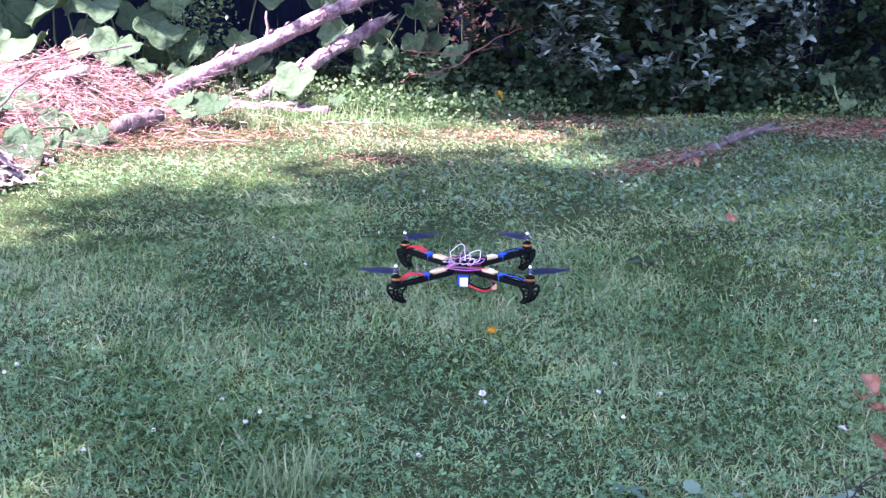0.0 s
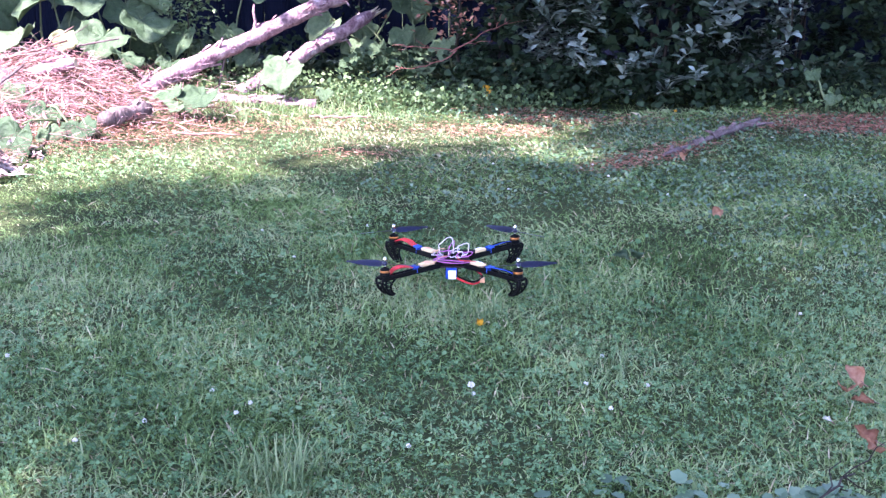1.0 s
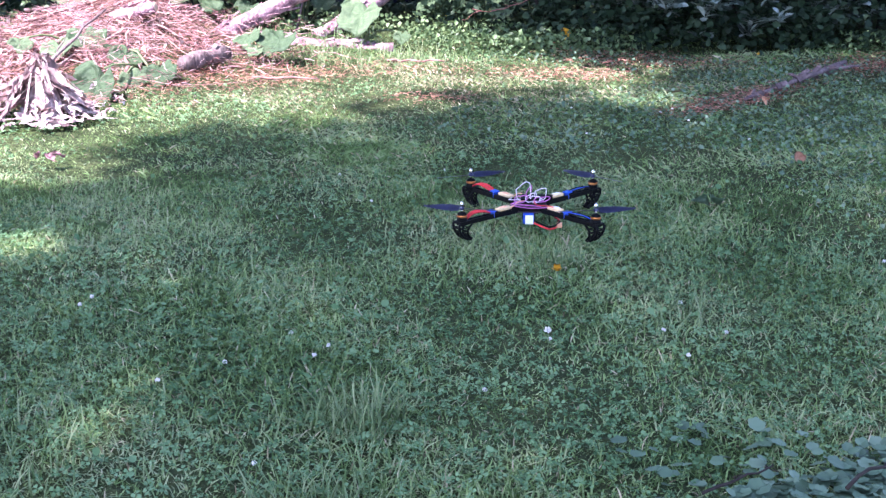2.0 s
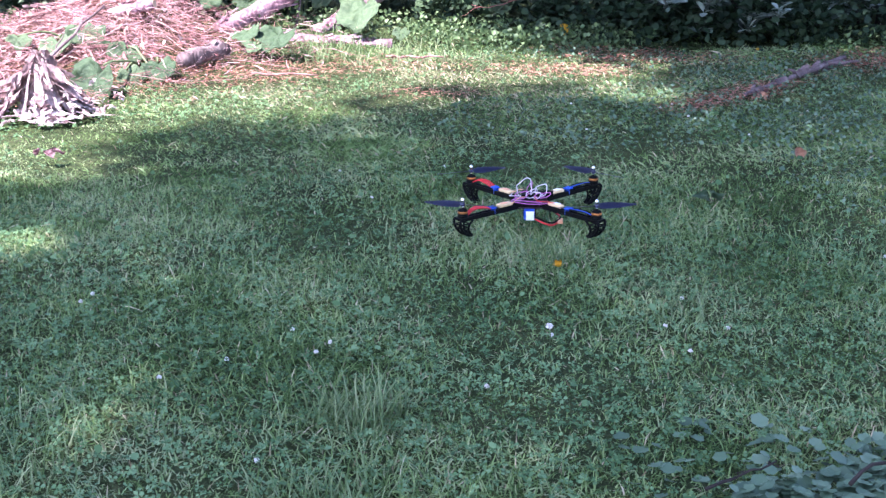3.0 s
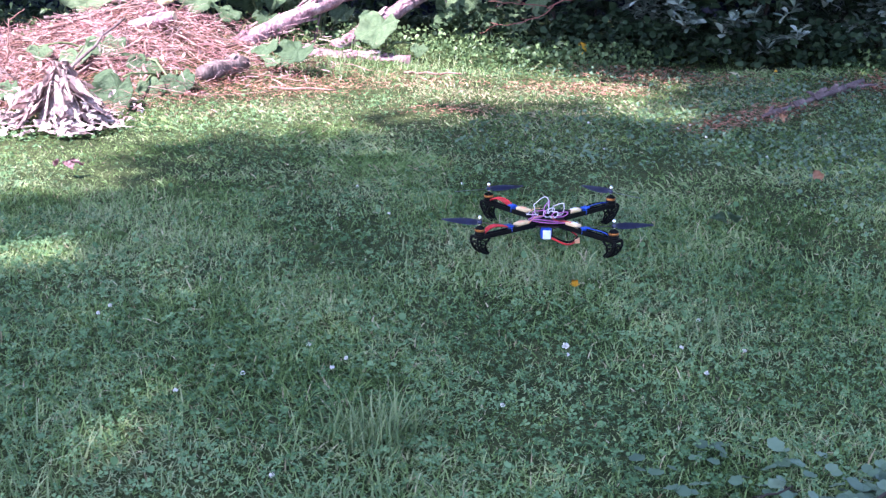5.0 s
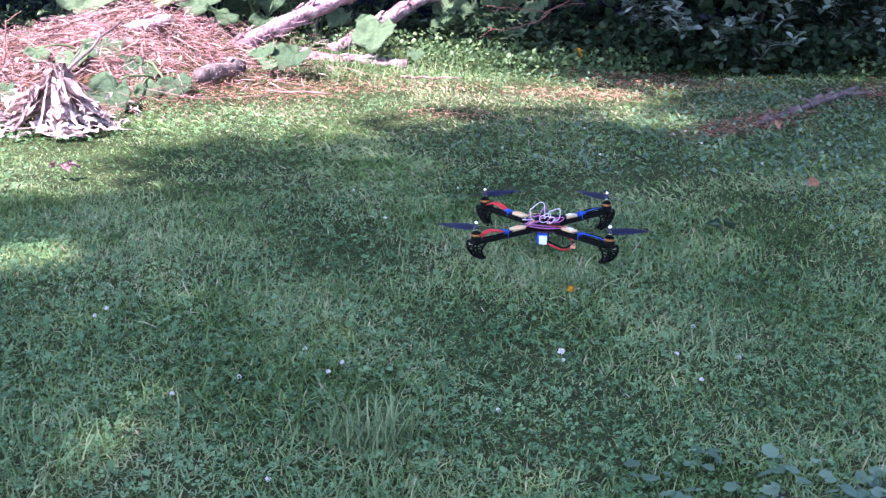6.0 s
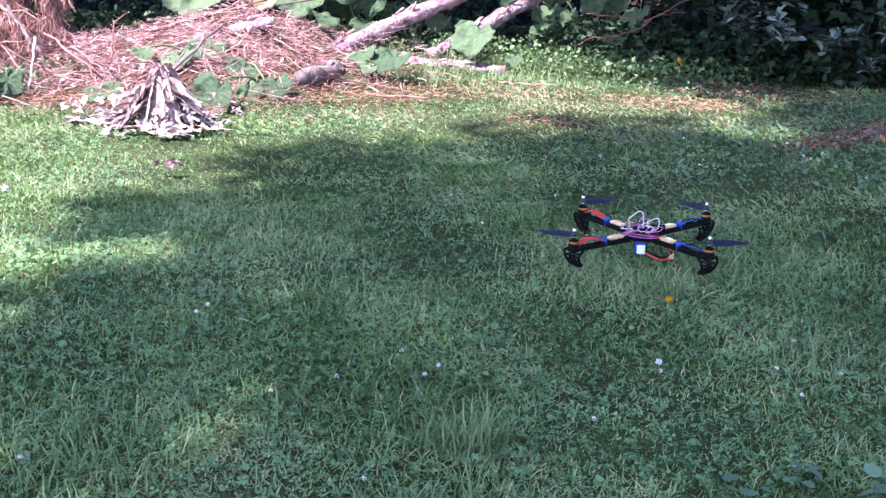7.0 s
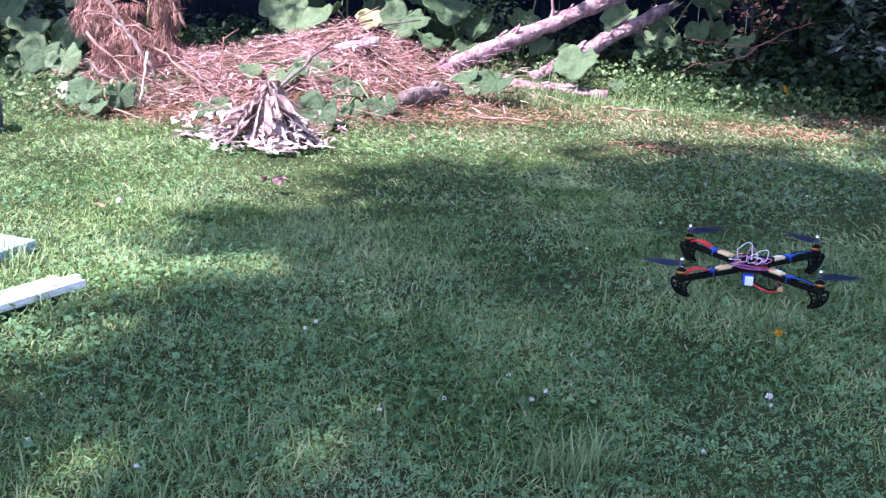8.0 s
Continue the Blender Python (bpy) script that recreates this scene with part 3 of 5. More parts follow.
stick((-1.25, 5.0, 0.03), (-0.95, 4.95, 0.035), 0.007, "short dry stick in the grass", seed=14, group="")
stick((-0.72, 5.45, 0.03), (-0.45, 5.40, 0.035), 0.007, "short dry stick in the grass", seed=15, group="")
stick((-1.28, 6.15, 0.05), (-1.25, 6.22, 0.24), 0.008, "grey dead stub standing behind the log", M_DARKBARK, seed=16, group="")
stick((0.52, 1.38, 0.06), (0.72, 1.62, 0.06), 0.0035, "thin dead twig over weed leaves", M_DARKTWIG, 4, 17, group="")
stick((0.30, 1.36, 0.055), (0.42, 1.45, 0.06), 0.003, "thin dead twig over weed leaves", M_DARKTWIG, 2, 18, group="")
stick((-0.08, 6.05, 0.26), (0.22, 6.25, 0.40), 0.0040, "bare reddish branch reaching out of shrub", M_REDTWIG, 4, 20, group="", name="bare_branch")
stick((-0.08, 6.05, 0.27), (-0.36, 5.98, 0.30), 0.0032, "bare reddish forked branch tip", M_REDTWIG, 5, 21, group="", name="bare_branch")
stick((-0.05, 6.06, 0.27), (-0.36, 6.02, 0.19), 0.0028, "bare reddish drooping branch tip", M_REDTWIG, 3, 22, group="", name="bare_branch", bow=-0.04)
stick((-0.06, 6.40, 0.0), (-0.02, 6.42, 0.95), 0.011, "upright brown stem of a dead vine", M_DARKTWIG, 3, 23, group="", name="dead_vine")
stick((0.16, 6.6, 0.0), (0.14, 6.6, 1.1), 0.006, "thin upright bare stem", M_DARKTWIG, 0, 24, group="", name="dead_vine")


# ---- brush pile ----
def needles(name, x, y, lift, length, width, mat, label, category, steep=0.25):
    n = len(x)
    l = RNG.uniform(*length, n)
    rot = turns(RNG.uniform(0, 6.3, n), RNG.normal(0.1, steep, n), RNG.normal(0, 0.8, n))
    z = lie(x, y) + RNG.uniform(*lift, n)
    co, tris = scatter(blade(0.5), np.stack([x, y, z], 1), rot, np.stack([RNG.uniform(*width, n), l, l], 1))
    return tagged(triangles(name, co, tris, mat), label, category, kind="stuff")


def make_pile():
    n = 90000
    x, y = RNG.uniform(-3.6, -0.9, n), RNG.uniform(4.4, 6.7, n)
    w = blot(x, y, -2.28, 5.48, 0.88, 0.82) * (0.10 + 0.90 * clumpy(x, y, 5.0, 2.0) ** 1.5)
    k = RNG.random(n) < w
    needles("needle_litter", x[k], y[k], (0.0, 0.095), (0.03, 0.10), (0.0012, 0.0028), M_NEEDLE, "heap of dry pinkish brown needles and twigs", "brush pile", 0.3)
    n = 110000
    x, y = RNG.uniform(-3.2, 2.3, n), RNG.uniform(4.3, 5.9, n)
    k = RNG.random(n) < bare(x, y) * 0.9
    needles("fallen_needles", x[k], y[k], (0.008, 0.030), (0.012, 0.034), (0.0016, 0.0032), M_RUST, "rust red fallen needles over the grass", "needles", 0.12)
    # coarser loose twigs all through the heap
    n = 950
    bm = bmesh.new()
    rnd = random.Random(31)
    for i in range(n):
        px, py = rnd.gauss(-2.28, 0.36), rnd.gauss(5.46, 0.30)
        a, l = rnd.uniform(0, 6.28), rnd.uniform(0.10, 0.42)
        p = Vector((px, py, float(lie(px, py)) + rnd.uniform(0.005, 0.05)))
        qx, qy = px + l * math.cos(a), py + l * math.sin(a)
        q = Vector((qx, qy, float(lie(qx, qy)) + rnd.uniform(0.0, 0.07)))
        r = rnd.uniform(0.0012, 0.0036) if i % 14 else rnd.uniform(0.0045, 0.008)
        tube(bm, along(p, q, 4, 0.0, 0.012, i), [r, r * 0.9, r * 0.7, r * 0.4], 4)
    tagged(part("loose_twigs", bm, M_TWIG), "tangle of thin dry twigs over the pile", "twigs", kind="stuff")


make_pile()


tagged(cover("dry_leaf_litter", ((-2.15, 5.3, 0.6, 0.4, 45), (-1.95, 4.32, 0.36, 0.20, 120), (-2.6, 4.95, 0.5, 0.3, 25), (-2.05, 5.85, 0.4, 0.3, 15)), M_HUSK, "scattered pale dry leaf scraps over the pile", leaflet(0.5, 0.2, 0.25), (0.018, 0.055), (0.02, 0.09), 0.5), category="dry leaves")


def dead_bough(top, foot, width, count, label, seed):
    """A dead conifer branch: a stem, side twigs, and curtains of hanging brown needles."""
    rng = np.random.default_rng(seed)
    ob = thing("dead_conifer_branch", foot, label, "branch", "dead conifer branches")
    d = Vector(top) - Vector(foot)
    stem = along((0, 0, 0), d, 9, 0.03, 0.012, seed)
    part("stem", tube(bmesh.new(), stem, [0.018 - 0.0014 * i for i in range(9)], 7, 0.1, seed), M_DARKBARK, ob)
    pairs = []
    for k in range(34):
        f = rng.uniform(0.1, 1.0)
        o = Vector((0, 0, 0)).lerp(d, f)
        e = o + Vector((rng.normal(0, width * 0.55), rng.normal(-0.05, width * 0.35), rng.uniform(-0.22, 0.02)))
        e.z = max(e.z, 0.0)
        pts = along(o, e, 6, 0.03, 0.008, k)
        if k < 14:
            part("side_twig", tube(bmesh.new(), pts, [0.006, 0.005, 0.0045, 0.004, 0.003, 0.002], 5), M_TWIG, ob)
        m = count // 34
        g = rng.uniform(0, 1, m)
        base = np.array([tuple(o.lerp(e, float(v))) for v in g]) + rng.normal(0, 0.007, (m, 3))
        l = rng.uniform(0.035, 0.105, m)
        rot = turns(rng.uniform(0, 6.3, m), rng.normal(-1.0, 0.40, m), rng.normal(0, 0.5, m))
        pairs.append(scatter(blade(0.6), base, rot, np.stack([rng.uniform(0.0014, 0.0030, m), l, l], 1)))
    co, tris = merged(pairs)
    floor = lie(co[:, 0] + foot[0], co[:, 1] + foot[1]) - foot[2]
    co[:, 2] = np.maximum(co[:, 2], floor + 0.004)
    triangles("needles", co, tris, M_BOUGH, ob, "curtain of dead reddish brown needles")


dead_bough((-3.30, 5.45, 0.54), (-2.84, 5.16, 0.06), 0.18, 13000, "drooping dead conifer branch with reddish brown needles", 41)
dead_bough((-3.12, 5.32, 0.34), (-2.74, 5.06, 0.05), 0.17, 8500, "low dead conifer spray beside the brush pile", 43)
dead_bough((-2.97, 5.66, 0.70), (-2.90, 5.50, 0.08), 0.095, 7000, "upright dead conifer top with hanging brown needles", 42)



def make_husks():
    """A slumped cone of broad bleached crumpled leaves over a skirt of scraps."""
    ob = thing("withered_plant", (-1.93, 4.27, 0.0), "slumped heap of bleached pinkish withered leaves on the lawn", "dead plant")
    rnd = random.Random(12)

    def crumpled(start, end, wid, belly, curl, seed, n=11, m=6):
        bm, rows = bmesh.new(), []
        way = end - start
        side = Vector((-way.y, way.x, rnd.uniform(-0.02, 0.02))).normalized()
        up = way.cross(side).normalized()
        up = -up if up.z < 0 else up
        for i in range(n):
            f = i / (n - 1)
            p = start.lerp(end, f)
            p.z = start.z + (end.z - start.z) * (1 - (1 - f) ** 1.5)
            w = wid * (0.25 + 0.75 * math.sin(math.pi * (0.12 + 0.80 * f)) ** 0.8) * (1 + 0.25 * rnd.uniform(-1, 1))
            row = []
            for k in range(m):
                u = 2 * k / (m - 1) - 1
                v = p + side * (w * u * math.cos(curl * u)) + up * (belly * (1 - u * u) * math.sin(math.pi * f) + w * 0.55 * u * math.sin(curl * u))
                d = noise.noise_vector(v * 26 + Vector((seed, 0, 0))) * 0.020 + noise.noise_vector(v * 70 + Vector((0, seed, 0))) * 0.009
                v += d * min(1.0, 4 * wid / 0.06)
                row.append(bm.verts.new((v.x, v.y, max(v.z, 0.010))))
            rows.append(row)
        for r0, r1 in zip(rows, rows[1:]):
            for k in range(m - 1):
                bm.faces.new((r0[k], r0[k + 1], r1[k + 1], r1[k]))
        bmesh.ops.solidify(bm, geom=bm.faces[:], thickness=0.0015)
        part("withered_leaf", bm, M_HUSK, ob)

    apex = Vector((0.035, 0.03, 0.25))
    for k in range(34):
        a = 2 * math.pi * k / 34 + rnd.uniform(-0.15, 0.15)
        reach = rnd.uniform(0.10, 0.24)
        start = apex + Vector((rnd.uniform(-0.02, 0.02), rnd.uniform(-0.02, 0.02), rnd.uniform(-0.09, 0.0)))
        end = Vector((math.cos(a) * reach, math.sin(a) * reach * 0.8, rnd.uniform(0.01, 0.06) if k % 3 else rnd.uniform(0.06, 0.13)))
        crumpled(start, end, rnd.uniform(0.012, 0.036), rnd.uniform(-0.02, 0.015), rnd.uniform(0.3, 1.1), k)
    for k in range(120):
        a, r = rnd.uniform(0, 2 * math.pi), rnd.uniform(0.10, 0.27)
        start = Vector((math.cos(a) * r, math.sin(a) * r * 0.78, 0.02 + 0.26 * max(0, 0.24 - r)))
        t = a + rnd.uniform(-1.7, 1.7)
        end = start + Vector((math.cos(t), math.sin(t) * 0.8, 0)) * rnd.uniform(0.05, 0.14)
        end.z = rnd.uniform(0.012, 0.026)
        crumpled(start, end, rnd.uniform(0.005, 0.020), 0.004, rnd.uniform(0.0, 0.5), 50 + k, 8, 5)
    for k in range(26):
        a, r = rnd.uniform(0, 2 * math.pi), rnd.uniform(0.08, 0.25)
        start = apex.lerp(Vector((math.cos(a) * r, math.sin(a) * r * 0.8, 0.05)), rnd.uniform(0.2, 0.7)) + Vector((0, -0.01, 0.015))
        crumpled(start, Vector((math.cos(a) * r * 1.1, math.sin(a) * r * 0.9, 0.03)), rnd.uniform(0.004, 0.009), 0.01, 0.6, 100 + k, 8, 4)


make_husks()


# ---- broad-leaved plants ----
def heart_mesh(seed, lobes=0.11):
    """A broad heart-shaped leaf, one unit long along +y from its stalk, cupped, with raised edges and sunken veins."""
    rnd = random.Random(seed)
    bm = bmesh.new()
    n, rings = 40, 5
    mid = [bm.verts.new((0, 0.30, -0.02))]
    grid = []
    for q in range(1, rings + 1):
        f = q / rings
        ring = []
        for i in range(n):
            a = 2 * math.pi * i / n  # 0 at the tip
            r = 0.50 * (1 + 0.22 * math.cos(a)) * (1 - 0.42 * math.exp(-((abs(a - math.pi)) / 0.32) ** 2))
            r *= 1 + lobes * math.sin(5 * a + seed) + lobes * 0.6 * rnd.uniform(-1, 1) * f
            x, y = r * f * math.sin(a) * 1.05, 0.30 + r * f * math.cos(a)
            z = 0.16 * f * f * abs(math.sin(a)) ** 1.5 - 0.14 * f ** 2 * max(0, math.cos(a)) + 0.055 * f * f * math.cos(6 * a + seed) - 0.050 * f * (1.1 - f) * (1 + math.cos(8 * a)) + rnd.uniform(-1, 1) * 0.012 * f
            ring.append(bm.verts.new((x, y, z)))
        grid.append(ring)
    for i in range(n):
        bm.faces.new((mid[0], grid[0][(i + 1) % n], grid[0][i]))
        for r0, r1 in zip(grid, grid[1:]):
            bm.faces.new((r0[i], r0[(i + 1) % n], r1[(i + 1) % n], r1[i]))
    bmesh.ops.recalc_face_normals(bm, faces=bm.faces[:])
    bmesh.ops.solidify(bm, geom=bm.faces[:], thickness=0.006)
    bmesh.ops.recalc_face_normals(bm, faces=bm.faces[:])
    me = finish(bm, "leaf")
    me.materials.append(M_BURDOCK)
    return me


HEARTS = [heart_mesh(s) for s in (1, 2, 3, 4)]
YELLOW_HEART = heart_mesh(7)
YELLOW_HEART.materials[0] = M_YELLOWLEAF


def burdock(base, leaves, label="leafy plant with broad pale green leaves", yellow=(), seed=0, flat=1.0):
    """leaves: centre x, y, z and half-length of each blade."""
    rnd = random.Random(seed)
    z0 = float(lie(base[0], base[1]))
    ob = thing("broadleaf_plant", (base[0], base[1], z0), label, "plant", "broad-leaved plants")
    for i, (x, y, z, r) in enumerate(leaves):
        z = max(z, float(lie(x, y)) + 0.035)
        size = 2.15 * r
        yaw = math.pi + rnd.uniform(-0.9, 0.9)
        m = Euler((rnd.uniform(-1.1, -0.25) * flat, rnd.uniform(-0.35, 0.35), yaw), "XYZ").to_matrix().to_4x4()
        c = Vector((x - base[0], y - base[1], z - z0))
        at = c - m @ Vector((0, 0.33 * size, 0))
        leaf = link("leaf", YELLOW_HEART if i in yellow else HEARTS[rnd.randrange(4)], None, ob, "yellowing leaf" if i in yellow else "")
        leaf.matrix_local = Matrix.Translation(at) @ m @ Matrix.Diagonal((size, size, size, 1))
        foot = Vector((rnd.uniform(-0.03, 0.03), rnd.uniform(-0.03, 0.03), 0))
        pts = along(foot, at, 6, 0.03, 0.006, i)
        part("stalk", tube(bmesh.new(), pts, [0.007, 0.0065, 0.006, 0.005, 0.0045, 0.004], 6), M_STEM, ob)


burdock((-2.15, 6.35), ((-2.30, 6.10, 0.31, 0.135), (-2.42, 6.18, 0.27, 0.10), (-1.88, 6.20, 0.31, 0.115), (-2.0, 5.95, 0.33, 0.055), (-2.25, 6.35, 0.48, 0.13), (-2.05, 6.45, 0.50, 0.12)), yellow=(3,), seed=1)
burdock((-1.62, 6.50), ((-1.73, 6.05, 0.23, 0.078), (-1.70, 6.35, 0.37, 0.115), (-1.51, 6.40, 0.29, 0.092), (-1.65, 6.60, 0.55, 0.12), (-1.55, 6.25, 0.17, 0.06)), seed=2)
burdock((-0.90, 6.05), ((-0.90, 5.90, 0.18, 0.098), (-0.98, 6.10, 0.20, 0.05), (-0.70, 5.86, 0.08, 0.035)), seed=3)
burdock((-1.32, 5.50), ((-1.21, 5.40, 0.13, 0.085), (-1.36, 5.42, 0.14, 0.055), (-1.30, 5.30, 0.10, 0.035)), "broad pale leaves growing beside the cut log", seed=4, flat=0.3)
burdock((-1.68, 4.98), ((-1.61, 4.85, 0.08, 0.065), (-1.80, 4.62, 0.07, 0.098), (-1.80, 5.0, 0.12, 0.062), (-1.71, 4.78, 0.05, 0.05)), "low plant with broad leaves at edge of pile", seed=5)
burdock((-2.12, 5.28), ((-2.05, 5.20, 0.17, 0.080), (-2.13, 5.08, 0.15, 0.064), (-2.31, 5.10, 0.16, 0.045), (-1.96, 5.12, 0.12, 0.045)), "broad leaves growing through the brush pile", seed=6)
burdock((-2.24, 4.68), ((-2.24, 4.60, 0.075, 0.05), (-2.31, 4.60, 0.06, 0.042)), "small broad leaves at foot of pile", seed=7)
burdock((-2.78, 4.66), ((-2.86, 4.58, 0.10, 0.080), (-2.70, 4.58, 0.10, 0.060), (-2.78, 4.50, 0.06, 0.05)), "low broad leaves on edge of needle litter", seed=8)
burdock((-3.45, 5.42), ((-3.50, 5.30, 0.15, 0.095), (-3.36, 5.28, 0.13, 0.080), (-3.75, 5.58, 0.24, 0.09), (-3.25, 5.32, 0.09, 0.06), (-3.62, 5.30, 0.06, 0.08)), seed=9)
burdock((-2.72, 6.35), ((-2.58, 6.25, 0.34, 0.11), (-2.50, 6.40, 0.30, 0.10), (-2.66, 6.40, 0.50, 0.10)), seed=10)
burdock((1.74, 5.72), ((1.66, 5.80, 0.19, 0.035), (1.72, 5.62, 0.10, 0.036)), "two pale broad leaves in front of shrubs", seed=11)
burdock((-0.62, 6.95), ((-0.62, 6.80, 0.20, 0.08), (-0.45, 6.75, 0.16, 0.07), (-0.80, 6.85, 0.30, 0.10), (-0.25, 6.85, 0.25, 0.09), (-0.35, 6.9, 0.42, 0.1), (-0.9, 7.0, 0.5, 0.12)), "shaded broad-leaved plant before the fence", seed=12)
burdock((-0.1, 6.55), ((-0.22, 6.42, 0.14, 0.06), (0.02, 6.40, 0.16, 0.06), (-0.12, 6.5, 0.24, 0.07)), "shaded broad leaves beside the shrub", seed=13)


burdock((-0.30, 6.72), ((-0.40, 6.55, 0.14, 0.055), (-0.50, 6.70, 0.20, 0.060), (-0.64, 6.50, 0.15, 0.045), (-0.37, 6.80, 0.27, 0.070), (-0.81, 6.90, 0.29, 0.070), (-0.25, 6.60, 0.17, 0.050), (-0.61, 7.00, 0.28, 0.070), (-0.31, 6.90, 0.42, 0.080)), "shaded broad-leaved plant behind the broken log", seed=18)
burdock((-1.95, 6.75), ((-2.1, 6.55, 0.36, 0.11), (-1.85, 6.6, 0.42, 0.12), (-1.95, 6.5, 0.24, 0.09), (-1.75, 6.7, 0.26, 0.10), (-2.2, 6.7, 0.56, 0.12), (-1.8, 6.75, 0.62, 0.13)), seed=14)
burdock((-2.35, 6.6), ((-2.5, 6.40, 0.46, 0.12), (-2.6, 6.5, 0.54, 0.12), (-2.3, 6.5, 0.62, 0.11)), seed=15)
burdock((-1.35, 6.75), ((-1.45, 6.6, 0.20, 0.08), (-1.3, 6.55, 0.30, 0.07), (-1.2, 6.6, 0.16, 0.07), (-1.2, 6.8, 0.52, 0.09)), seed=16)
burdock((-3.7, 5.9), ((-3.8, 5.7, 0.15, 0.10), (-3.55, 5.7, 0.22, 0.10), (-3.95, 5.8, 0.3, 0.10), (-3.62, 5.9, 0.36, 0.07)), seed=17)


# ---- shrubs ----
def shrub(at, rx, ry, h, clusters, seed, label, leaves=M_SHRUB):
    """Stems, limbs and whorls of oval leaves at the twig ends."""
    rng = np.random.default_rng(seed)
    ob = thing("shrub", at, label, "shrub", "shrubs along the fence")
    rnd = random.Random(seed)
    for k in range(5):
        a = rnd.uniform(0, 6.28)
        e = Vector((rx * 0.5 * math.cos(a), ry * 0.4 * math.sin(a) + 0.1 * ry, h * rnd.uniform(0.45, 0.9)))
        part("stem", tube(bmesh.new(), along((0.05 * math.cos(a), 0.05 * math.sin(a), 0), e, 7, 0.05, 0.02, k), [0.009, 0.008, 0.007, 0.006, 0.005, 0.004, 0.003], 6), M_DARKTWIG, ob)
    u, a = rng.uniform(0.03, 1, clusters), rng.uniform(0, 2 * math.pi, clusters)
    lump = 1 + 0.16 * np.sin(3 * a + seed) * np.sin(7 * u + seed) + 0.10 * np.sin(9 * a + 30 * u) + rng.normal(0, 0.05, clusters)
    rad = np.sqrt(np.clip(1 - (2 * u ** 0.9 - 0.75) ** 2 / 1.6, 0.05, 1)) * lump
    centre = np.stack([rx * rad * np.cos(a), ry * rad * np.sin(a), h * u], 1)
    way = np.stack([np.cos(a) / rx, np.sin(a) / ry, 0.9 + 2.2 * u], 1) + rng.normal(0, 0.5, (clusters, 3))
    way /= np.linalg.norm(way, axis=1)[:, None]
    reach = rng.uniform(0.07, 0.20, clusters)
    # outer sprigs: leaves in a spiral along each twig
    per = 15
    f = np.tile(np.linspace(0.05, 1, per), clusters)
    places = np.repeat(centre, per, 0) + np.repeat(way * reach[:, None], per, 0) * f[:, None] + rng.normal(0, 0.006, (per * clusters, 3))
    yaw = np.tile(np.arange(per) * 2.4, clusters) + np.repeat(rng.uniform(0, 6.3, clusters), per)
    m = per * clusters
    s = rng.uniform(0.042, 0.076, m)
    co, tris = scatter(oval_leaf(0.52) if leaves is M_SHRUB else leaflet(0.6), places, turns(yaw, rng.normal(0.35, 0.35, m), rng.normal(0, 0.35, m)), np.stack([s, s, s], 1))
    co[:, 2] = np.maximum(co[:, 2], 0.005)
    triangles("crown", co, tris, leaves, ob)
    # darker leaves deep inside, the interior shade put into their colour
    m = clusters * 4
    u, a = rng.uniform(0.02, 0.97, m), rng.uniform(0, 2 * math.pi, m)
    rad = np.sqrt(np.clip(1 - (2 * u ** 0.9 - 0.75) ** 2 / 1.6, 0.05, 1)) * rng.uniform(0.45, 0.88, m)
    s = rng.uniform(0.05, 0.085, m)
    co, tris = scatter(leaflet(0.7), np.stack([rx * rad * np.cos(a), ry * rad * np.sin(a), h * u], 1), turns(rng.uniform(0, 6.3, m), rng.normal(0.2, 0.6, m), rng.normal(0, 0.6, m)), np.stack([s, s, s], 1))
    triangles("inner_shade_leaves", co, tris, M_IVYSHADE, ob)


shrub((0.95, 6.32, 0), 0.58, 0.48, 2.0, 520, 51, "dense dark green shrub with oval grey-green leaves")
# the next three shrubs carry their shade in the leaf colour
shrub((0.42, 6.55, 0), 0.42, 0.40, 1.7, 260, 52, "dense shrub with oval leaves coloured shade-dark", M_IVYSHADE)
shrub((1.72, 6.66, 0), 0.50, 0.40, 2.1, 240, 53, "shrub with oval leaves in a shade-dark colour", M_IVYSHADE)
shrub((2.55, 6.60, 0), 0.60, 0.5, 2.0, 240, 54, "shrub along the fence, its leaves coloured shade-dark", M_IVYSHADE)
shrub((-4.3, 6.2, 0), 0.5, 0.5, 1.0, 160, 56, "leafy shrub at the end of border")


def small_vine(a, b, n, label, mat, seed):
    """A climbing stem with many small leaves."""
    rng = np.random.default_rng(seed)
    ob = thing("climbing_plant", a, label, "vine")
    d = Vector(b) - Vector(a)
    pts = along((0, 0, 0), d, 8, 0, 0.03, seed)
    part("stem", tube(bmesh.new(), pts, 0.004, 5), M_DARKTWIG, ob)
    f = rng.uniform(0.1, 1, n)
    places = np.array([tuple(Vector((0, 0, 0)).lerp(d, float(v))) for v in f]) + rng.normal(0, 1, (n, 3)) * np.array([0.09, 0.05, 0.05])
    places[:, 2] = np.maximum(places[:, 2], 0.01)
    s = rng.uniform(0.018, 0.040, n)
    co, tris = scatter(leaflet(0.55), places, turns(rng.uniform(0, 6.3, n), rng.normal(0, 0.5, n), rng.normal(0, 0.5, n)), np.stack([s, s, s], 1))
    triangles("leaves", co, tris, mat, ob)


